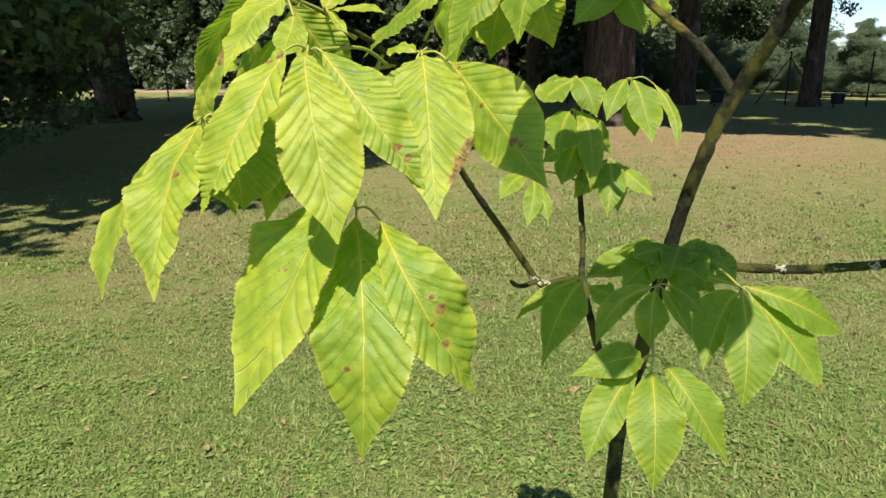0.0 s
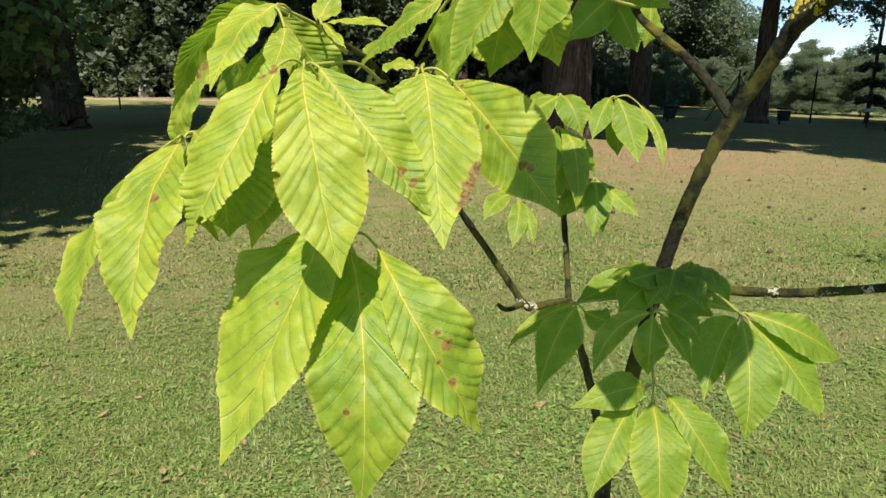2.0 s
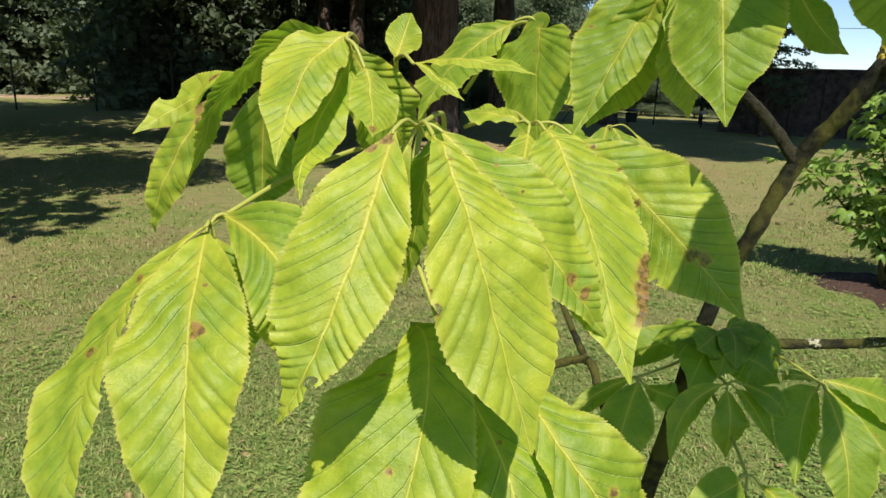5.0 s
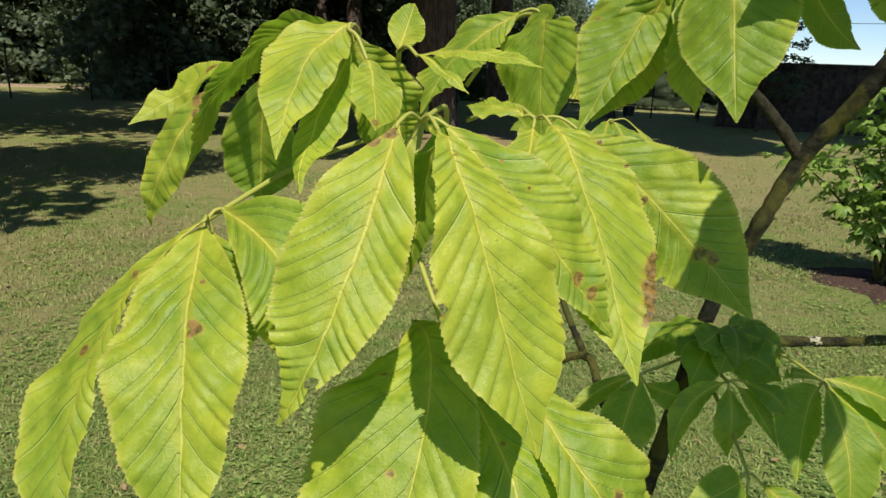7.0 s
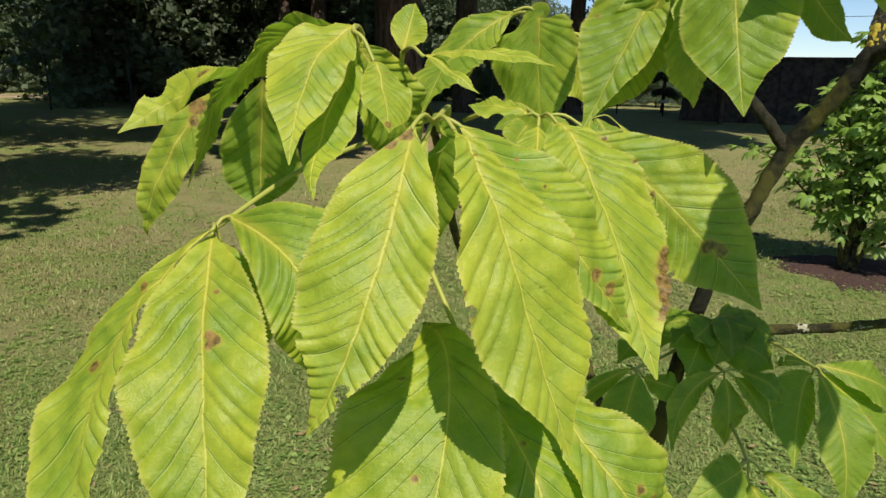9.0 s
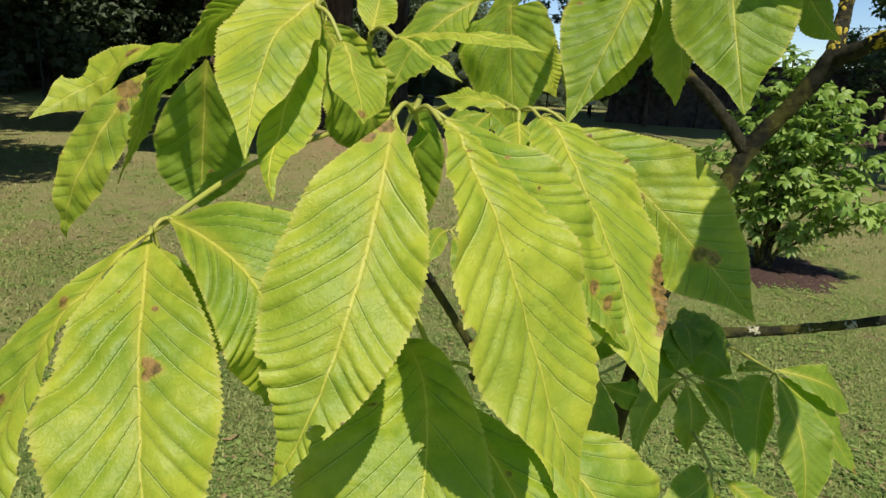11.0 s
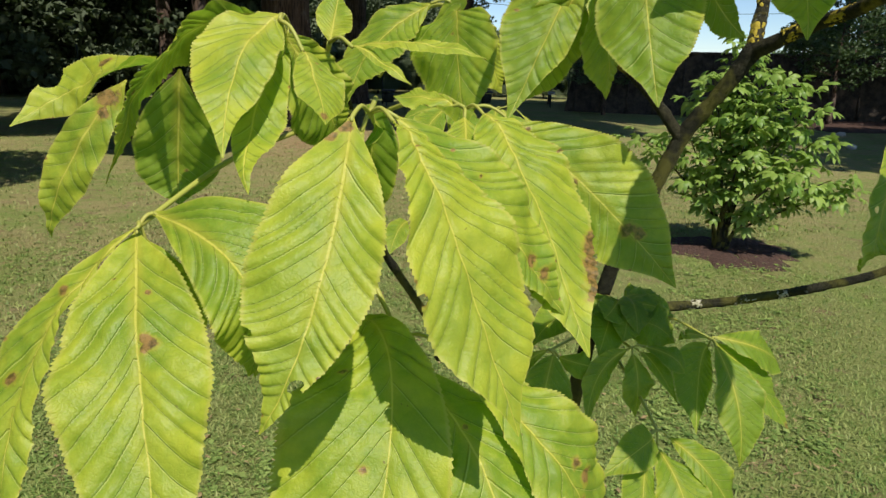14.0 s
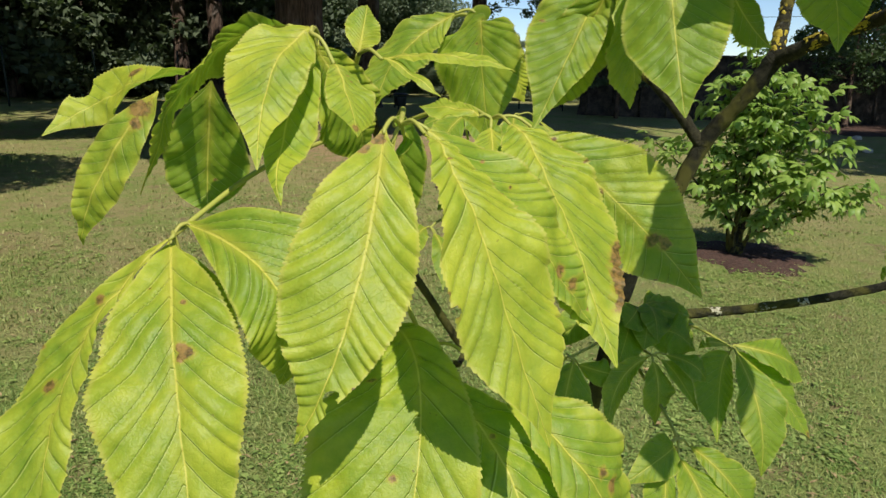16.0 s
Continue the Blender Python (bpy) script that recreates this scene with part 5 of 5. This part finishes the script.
# unseen tall pines, added to shade the lawn before the fence
for k, (tx, ty, tt, tl, ts) in enumerate(((11.5, 3.6, 31.0, 22.0, 5.0), (12.8, 5.4, 34.0, 24.0, 6.2), (18.0, 6.0, 30.0, 22.0, 6.0))):
    conifer("tall_pine", (tx, ty), tt, ts, 0.11, tl, 11000, FIR_LEAF, FIR_BARK, "unseen bare-stemmed pine with a high dark crown, added to shade the lawn", 81 + k, "tall pines by the lawn", 0.8)


def low_boughs():
    """Leafy lower boughs of the oak, hanging almost to the lawn on its sunny side."""
    rng = np.random.default_rng(94)
    oak = bpy.data.objects["oak_tree.001"]
    centres = []
    for k, (tx, ty, tz) in enumerate(((-5.6, 8.9, 0.75), (-6.2, 9.9, 0.9), (-5.4, 9.4, 1.5), (-6.7, 8.8, 0.6), (-6.0, 10.7, 1.3), (-7.2, 9.6, 0.8), (-5.2, 8.9, 2.0), (-5.8, 9.4, 1.2), (-6.6, 10.4, 1.7))):
        a, b = np.array((-10.2, 5.2, 3.0 + 0.15 * k)), np.array((tx, ty, tz))
        pts = [(*(a + (b - a) * f + np.array((0, 0, 0.55 * math.sin(math.pi * f * 0.9)))), 0.08 * (1.1 - f)) for f in (0.0, 0.3, 0.6, 0.85, 1.0)]
        part("limb", tube("limb", pts, FIR_BARK, 6, 5, 0.1, k), oak)
        for p in spline(pts, 5)[5:]:
            centres += [p[:3] + rng.normal(size=3) * np.array((0.3, 0.3, 0.28)) for _ in range(3)]
    part("foliage", leaf_cloud("foliage", centres, [rng.uniform(0.16, 0.36) for _ in centres], 34000, 0.095, OAK_LEAF, 95, 0.6, tilt=(0.0, -0.5, 0.6)), oak)


low_boughs()


def hang_bough():
    """A leafy bough of the third fir's neighbour, hanging low beside the trunk."""
    rng = np.random.default_rng(91)
    fir = bpy.data.objects["fir_tree.002"]
    pts = ((12.1, 25.5, 6.4, 0.09), (13.4, 25.2, 5.5, 0.06), (15.0, 24.8, 4.7, 0.045), (16.4, 24.4, 4.2, 0.02))
    part("limb", tube("limb", pts, FIR_BARK, 6, 5, 0.1, 3), fir)
    line = spline(pts, 6)
    centres = [p[:3] + rng.normal(size=3) * np.array((0.45, 0.3, 0.35)) for p in line[4:] for _ in range(4)]
    centres += [np.array((12.8, 25.2, 3.9)) + rng.normal(size=3) * np.array((0.35, 0.3, 0.8)) for _ in range(14)]
    centres += [np.array((14.0 + 0.25 * k, 25.0 - 0.1 * k, 4.1 - 0.06 * k)) + rng.normal(size=3) * np.array((0.3, 0.3, 0.35)) for k in range(8) for _ in range(3)]
    part("foliage", leaf_cloud("foliage", centres, [rng.uniform(0.18, 0.4) for _ in centres], 5200, 0.14, OAK_LEAF, 92, 0.7), fir)


hang_bough()


def beard_lichen():
    """Pale lichen beards hanging from a dead limb of a fir at the wood's edge."""
    rng = np.random.default_rng(93)
    fir = bpy.data.objects["fir_tree.004"]
    part("dead_limb", tube("dead_limb", ((1.0, 31.5, 5.6, 0.05), (0.3, 31.1, 5.3, 0.035), (-0.5, 30.7, 5.1, 0.015)), FIR_BARK, 6, 5, 0.1, 5), fir)
    for k in range(9):
        x = -0.35 + 0.09 * k + rng.uniform(-0.03, 0.03)
        z, ln = 5.15 + 0.2 * (x + 0.35), rng.uniform(0.5, 1.35)
        pts = [(x + rng.normal() * 0.03 * f, 30.78 + 0.3 * (x + 0.35) + rng.normal() * 0.02, z - ln * f, 0.022 * (1.15 - f)) for f in (0.0, 0.3, 0.6, 1.0)]
        part("beard_lichen", tube("beard_lichen", pts, LICHEN, 5, 4, 0.3, k), fir, "hanging pale lichen strand")


beard_lichen()

# the dark wood behind the lawn
wood = [conifer("spruce_tree", (-60.0, 60.0 + 6 * k), 15.0 + 2 * k, 3.8, 0.25, 0.8, 7000, SPRUCE_LEAF, FIR_BARK, "dark green spruce at the edge of the wood", 31 + k, "spruces of the wood", 0.42) for k in range(2)]
rng_w = np.random.default_rng(77)
for k in range(30):
    a = -48 + 56 * (k % 15) / 14 + rng_w.uniform(-1.5, 1.5)
    d = (47 if a < -13 else 35) + (6 if k > 14 else 0) + rng_w.uniform(-1.5, 1.5)
    copy_thing(wood[k % 2], pose(d * math.sin(radians(a)), d * math.cos(radians(a)), 0, 0, 0, rng_w.uniform(0, 360)))

# the lighter belt of trees beyond the fence
belt = [broad_tree("birch_tree", (11.5 + 4 * k, 49.0), 10.0 + 1.5 * k, 4.2, 0.14, 0.2, 46000, 0.165, WOOD_LEAF, FIR_BARK, "leafy grey-green tree beyond the fence", 51 + k, 16, 0.05, "trees beyond the fence", 0.0, 1.9, (-0.1, -0.75, 0.5)) for k in range(2)]
for k in range(14):
    a = 10.5 + 10 * (k % 7) / 6 + rng_w.uniform(-0.8, 0.8)
    d = (46, 52)[k // 7] + rng_w.uniform(-2, 2)
    copy_thing(belt[k % 2], pose(d * math.sin(radians(a)), d * math.cos(radians(a)), 0, 0, 0, rng_w.uniform(-40, 40)))
for k in range(14):
    a = 20 + 16 * (k % 7) / 6 + rng_w.uniform(-0.8, 0.8)
    d = (44, 50)[k // 7] + rng_w.uniform(-2, 2)
    copy_thing(belt[k % 2], pose(d * math.sin(radians(a)), d * math.cos(radians(a)), 0, 0, 0, rng_w.uniform(-40, 40)) @ Matrix.Scale(rng_w.uniform(0.24, 0.37), 4))

for k in range(16):
    a = 10.5 + 23 * k / 15 + rng_w.uniform(-0.5, 0.5)
    d = 38.0 + rng_w.uniform(-1.2, 1.6)
    copy_thing(belt[k % 2], pose(d * math.sin(radians(a)), d * math.cos(radians(a)), 0, 0, 0, rng_w.uniform(-40, 40)) @ Matrix.Scale(rng_w.uniform(0.20, 0.29), 4))
copy_thing(wood[0], pose(23.2, 37.6, 0) @ Matrix.Scale(0.29, 4))
copy_thing(wood[1], pose(26.6, 36.0, 0) @ Matrix.Scale(0.22, 4))


def build_bank():
    """The far edge of the wood: a long uneven bank of foliage behind the trees."""
    verts, faces = [], []
    cols, rows = 180, 14
    for j in range(rows + 1):
        for i in range(cols + 1):
            deg = -60 + 138 * i / cols
            a = radians(deg)
            top = 13.0 + 2.5 * noise.noise(Vector((i * 0.31, 0, 1)))
            low = 2.4 + 0.8 * noise.noise(Vector((i * 0.9, 0, 5)))
            f = min(1.0, max(0.0, (deg - 17) / 6))
            top = top * (1 - f) + low * f
            z = top * j / rows
            d = 60 + 2.0 * math.sin(math.pi * j / rows) * -1 + 2.2 * noise.noise(Vector((i * 0.45, j * 0.6, 4.0))) + 3.0 * (j / rows) ** 2
            verts.append((d * math.sin(a), d * math.cos(a), z - 0.3))
    for j in range(rows):
        for i in range(cols):
            p = j * (cols + 1) + i
            faces.append((p, p + 1, p + cols + 2, p + cols + 1))
    tagged(new("backdrop", mesh_from("backdrop", verts, faces, BANK)), "distant bank of grey-green woodland", "woodland", kind="structure")


build_bank()


def ground_patch(name, centre, rx, ry, lift, material, label, category, seed):
    """An irregular low sheet on the lawn."""
    rng = np.random.default_rng(seed)
    x, y = centre
    verts, faces = [(x, y, lift + height(x, y))], []
    ring = 36
    for j, f in enumerate((0.5, 0.85, 1.0)):
        for k in range(ring):
            a = 6.2832 * k / ring
            r = f * (1 + 0.12 * math.sin(3 * a + seed) + 0.06 * rng.normal())
            px, py = x + rx * r * math.cos(a), y + ry * r * math.sin(a)
            verts.append((px, py, height(px, py) + (lift, lift * 0.8, -0.02)[j]))
    for k in range(ring):
        faces.append((0, 1 + k, 1 + (k + 1) % ring))
        for j in range(2):
            a, b = 1 + j * ring + k, 1 + j * ring + (k + 1) % ring
            faces.append((a, a + ring, b + ring, b))
    return tagged(new(name, mesh_from(name, verts, faces, material)), label, category, kind="structure")


ground_patch("sandy_path", (-15.5, 38.5), 9.0, 1.6, 0.06, SAND, "sunlit strip of bare sandy path before the wood", "path", 2)
ground_patch("garden_bed", (22.5, 14.6), 4.2, 2.0, 0.08, MULCH, "dark mulched bed under small trees", "bed", 3)


def build_bin():
    """A dark litter bin with a lid on a post."""
    b = thing("litter_bin", (12.5, 24.6, 0), "low dark litter bin on a post by the fence", "bin", "litter bins")
    x, y = 12.5, 24.6
    part("body", tube("body", ((x, y, 0.16, 0.19), (x, y, 0.35, 0.22), (x, y, 0.52, 0.23)), DARKBOX, 16, 3), b)
    part("lid", tube("lid", ((x, y, 0.56, 0.29), (x, y, 0.60, 0.29), (x, y, 0.64, 0.22)), DARKBOX, 16, 3), b)
    part("post", tube("post", ((x, y + 0.25, -0.1, 0.03), (x, y + 0.25, 0.4, 0.03), (x, y + 0.25, 0.62, 0.03)), DARKBOX, 8, 2), b)
    copy_thing(b, pose(8.55, 25.1, 0))


def build_sign():
    """A small pale plate on a slim post."""
    x, y = 15.35, 24.3
    s = thing("sign", (x, y, 0), "small pale plate on a slim dark post", "sign")
    part("post", tube("post", ((x, y, -0.1, 0.025), (x, y, 0.4, 0.03), (x, y, 0.68, 0.03)), POST, 8, 2), s)
    w, h, d = 0.16, 0.06, 0.015
    vs = [(x + i * w, y - 0.04 + j * d, 0.60 + k * h) for k in (-1, 1) for j in (-1, 1) for i in (-1, 1)]
    part("plate", mesh_from("plate", vs, [(0, 1, 3, 2), (4, 6, 7, 5), (0, 4, 5, 1), (2, 3, 7, 6), (0, 2, 6, 4), (1, 5, 7, 3)], PALE, smooth=False), s)


build_bin()
build_sign()

# ---- fence ----
def build_fence():
    f = thing("fence", (11.5, 26.4, 0), "dark green wire fence with slim posts and braces", "fence")
    line = [(11.5 - 2.7 * k, 26.4 + 0.12 * k) for k in range(9, 0, -1)] + [(11.5, 26.4)] + [(11.5 + 2.55 * k, 26.4 - 0.75 * k) for k in range(1, 5)]
    for x, y in line:
        part("post", tube("post", ((x, y, -0.1, 0.032), (x, y, 1.0, 0.032), (x, y, 1.95, 0.032)), POST, 8, 2), f)
    for dx, dy in ((-1.1, 0.05), (1.05, -0.3)):
        part("brace", tube("brace", ((11.5, 26.4, 1.75, 0.022), (11.5 + dx / 2, 26.4 + dy / 2, 0.87, 0.022), (11.5 + dx, 26.4 + dy, 0.0, 0.022)), POST, 6, 2), f)
    for z in (0.1, 0.5, 0.9, 1.3, 1.8):
        part("wire", tube("wire", [(x, y, z, 0.004) for x, y in line], POST, 4, 2), f)


build_fence()


def build_power_line():
    """A single cable between two poles, far behind the fence."""
    p = thing("power_line", (19.6, 46.6, 0), "thin overhead cable between two wooden poles", "power line")
    ends = ((19.6, 46.6), (48.0, 27.0))
    for x, y in ends:
        part("pole", tube("pole", ((x, y, -0.3, 0.13), (x, y, 3.0, 0.12), (x, y, 6.4, 0.10)), FIR_BARK, 10, 3), p)
    (x0, y0), (x1, y1) = ends
    part("cable", tube("cable", [(x0 + (x1 - x0) * f, y0 + (y1 - y0) * f, 6.1 - 3.2 * f * (1 - f), 0.018) for f in (0.0, 0.25, 0.5, 0.75, 1.0)], POST, 5, 6), p)


build_power_line()


# ---- the low dark building ----
def build_shed():
    """A long building under a steep dark shingle roof that comes down to the ground."""
    b = thing("thatched_building", (14.80, 22.45, 0), "long low building with a steep dark brown shingled roof", "building")
    top, inset, long, deep = 2.25, 0.35, 14.0, 8.0
    u, w, o = np.array((0.785, -0.62, 0.0)), np.array((0.62, 0.785, 0.0)), np.array((14.80, 22.45, 0.0))

    def at(a, c, z):
        return tuple(o + u * a + w * c + np.array((0, 0, z)))

    lo = [at(0, 0, -0.1), at(long, 0, -0.1), at(long, deep, -0.1), at(0, deep, -0.1)]
    hi = [at(inset, inset, top), at(long - inset, inset, top), at(long - inset, deep - inset, top), at(inset, deep - inset, top)]
    part("roof", mesh_from("roof", lo + hi, [(0, 1, 5, 4), (1, 2, 6, 5), (2, 3, 7, 6), (3, 0, 4, 7), (4, 5, 6, 7), (3, 2, 1, 0)], SHINGLE, smooth=False), b)
    part("ridge_board", tube("ridge_board", [(*at(inset + f * (long - 2 * inset), inset, top), 0.06) for f in (-0.01, 0.5, 1.01)], SHINGLE, 8, 6, 0.1), b)
    for k in range(14):
        f = 0.35 + k * 0.98
        part("batten", tube("batten", [(*at(f, -0.02 + inset * z, top * z), 0.045) for z in (0.0, 0.5, 1.0)], SHINGLE, 6, 2, 0.1, k), b)


build_shed()


# ---- the buckeye bush in its mulch bed ----
def bush_leaf_mesh(seed):
    """A small palmate leaf: five folded, broad leaflets on one stalk."""
    rng = np.random.default_rng(seed)
    verts, faces = [], []
    for k in range(5):
        a = radians(-80 + 40 * k + rng.normal() * 6)
        ln = 0.112 * (1 - 0.14 * abs(k - 2)) * rng.uniform(0.85, 1.12)
        sag = rng.uniform(0.05, 0.55)
        d, p = np.array((math.cos(a), math.sin(a), 0)), np.array((-math.sin(a), math.cos(a), 0))
        o = len(verts)
        for i in range(7):
            s = i / 6
            w = ln * 0.215 * math.sin(math.pi * min(1.0, 0.04 + 0.95 * s ** 1.25)) ** 0.85
            c = d * (0.012 + ln * s) + np.array((0, 0, ln * (0.14 * math.sin(math.pi * s) - sag * s * s)))
            verts += [c - p * w - np.array((0, 0, w * rng.uniform(0.1, 0.5))), c, c + p * w - np.array((0, 0, w * rng.uniform(0.1, 0.5)))]
        for i in range(6):
            for j in range(2):
                q = o + i * 3 + j
                faces.append((q, q + 1, q + 4, q + 3))
    return mesh_from("bush_leaf", verts, faces, BUSH_LEAF)


# stems of the bush: sideways, in depth, height of the tip
BUSH_STEMS = (
    (-0.05, 0.00, 1.90), (0.10, 0.10, 1.78), (-0.24, -0.08, 1.60), (0.28, -0.15, 1.58), (0.44, 0.10, 1.48), (-0.32, 0.15, 1.38),
    (0.55, -0.05, 1.30), (0.14, -0.30, 1.32), (0.66, 0.10, 1.08), (-0.36, -0.15, 1.02), (-0.80, 0.00, 1.00), (0.80, -0.10, 0.76),
    (0.88, 0.05, 0.62), (-0.28, 0.20, 0.66), (0.48, -0.30, 0.82), (0.34, 0.30, 1.12), (0.02, 0.05, 1.50), (0.20, 0.00, 1.20))


def build_bush():
    rng = np.random.default_rng(19)
    x, y = 4.74, 4.78
    b = thing("buckeye_bush", (x, y, 0), "bushy young buckeye with fresh green palmate leaves in a mulch bed", "bush")
    shapes = [bush_leaf_mesh(k) for k in range(8)]
    side, deep = np.array((0.68, -0.73, 0.0)), np.array((0.73, 0.68, 0.0))
    spots = []
    for k, (u, w, tall) in enumerate(BUSH_STEMS):
        tip = np.array((x, y, tall)) + side * u + deep * w
        root = np.array((x, y, -0.03)) + side * 0.05 * math.cos(2.4 * k) + deep * 0.05 * math.sin(2.4 * k)
        low = root + (tip - root) * np.array((0.18, 0.18, 0.36))
        mid = root + (tip - root) * np.array((0.60, 0.60, 0.74))
        pts = [(*root, 0.016), (*low, 0.012), (*mid, 0.008), (*tip, 0.004)]
        part("stem", tube("stem", pts, TWIG_BARK, 6, 5, 0.1, k), b)
        line = spline(pts, 7)
        for i in range(9, len(line)):
            for _ in range(3 if i < len(line) - 4 else 5):
                az = rng.uniform(0, 6.28)
                q = line[i][:3] + np.array((math.cos(az), math.sin(az), 0.2)) * rng.uniform(0.03, 0.21) + rng.normal(size=3) * 0.035
                spots.append((q, (rng.normal() * 0.35, rng.normal() * 0.35 + 0.2, az), rng.uniform(0.65, 1.15)))
    rng.shuffle(spots)
    for i, (q, turn, sc) in enumerate(spots[:295]):
        ob = new("leaf", shapes[i % 8])
        ob.parent = b
        ob.location, ob.rotation_euler, ob.scale = Vector(q) - Vector((x, y, 0)), turn, (sc, sc, sc)
    verts, faces = [], []
    for i, (q, turn, sc) in enumerate(spots[295:]):
        me = shapes[i % 8]
        m = Matrix.LocRotScale(Vector(q), Euler(turn), (sc, sc, sc))
        o = len(verts)
        verts += [m @ v.co for v in me.vertices]
        faces += [tuple(o + v for v in p.vertices) for p in me.polygons]
    tagged(part("foliage", mesh_from("foliage", verts, faces, BUSH_FOLIAGE), b), kind="stuff")
    ring, verts, faces = 48, [(x + 0.1, y, 0.03)], []
    for j, r in enumerate((0.25, 0.48, 0.64)):
        for k in range(ring):
            a = 6.283 * k / ring
            rr = r * (1 + 0.05 * rng.normal() + 0.08 * math.sin(3 * a + 1) + 0.05 * math.sin(7 * a))
            px, py = x + 0.1 + rr * math.cos(a), y + rr * math.sin(a)
            verts.append((px, py, (0.03, 0.024, -0.012)[j] + 0.007 * rng.normal() + height(px, py)))
    for k in range(ring):
        faces.append((0, 1 + k, 1 + (k + 1) % ring))
        for j in range(2):
            a, c = 1 + j * ring + k, 1 + j * ring + (k + 1) % ring
            faces.append((a, a + ring, c + ring, c))
    tagged(new("mulch_bed", mesh_from("mulch_bed", verts, faces, MULCH)), "round bed of reddish bark mulch", "mulch", kind="structure")


build_bush()


# ---- pale stones ----
def stone(at, size, label, seed):
    """A rounded, uneven stone half sunk in the ground."""
    bm = bmesh.new()
    bmesh.ops.create_icosphere(bm, subdivisions=3, radius=1.0)
    for v in bm.verts:
        f = 1 + 0.22 * noise.noise(v.co * 1.7 + Vector((seed * 3.1, 0, 0))) + 0.06 * noise.noise(v.co * 5.0)
        v.co = Vector((v.co.x * size[0] * f, v.co.y * size[1] * f, v.co.z * size[2] * f + size[2] * 0.55))
    me = bpy.data.meshes.new("stone")
    bm.to_mesh(me)
    bm.free()
    me.materials.append(STONE)
    me.polygons.foreach_set("use_smooth", [True] * len(me.polygons))
    ob = new("stone", me)
    ob.location = (at[0], at[1], height(*at))
    tagged(ob, label, "stone", "pale stones")


stone((14.6, 10.5), (0.14, 0.10, 0.07), "small pale stone lying beside the shaded bed", 1)
stone((17.4, 12.8), (0.16, 0.11, 0.07), "small pale stone lying beside the shaded bed", 2)
stone((-17.4, 40.6), (0.45, 0.35, 0.55), "pale upright boulder at the edge of the wood", 3)
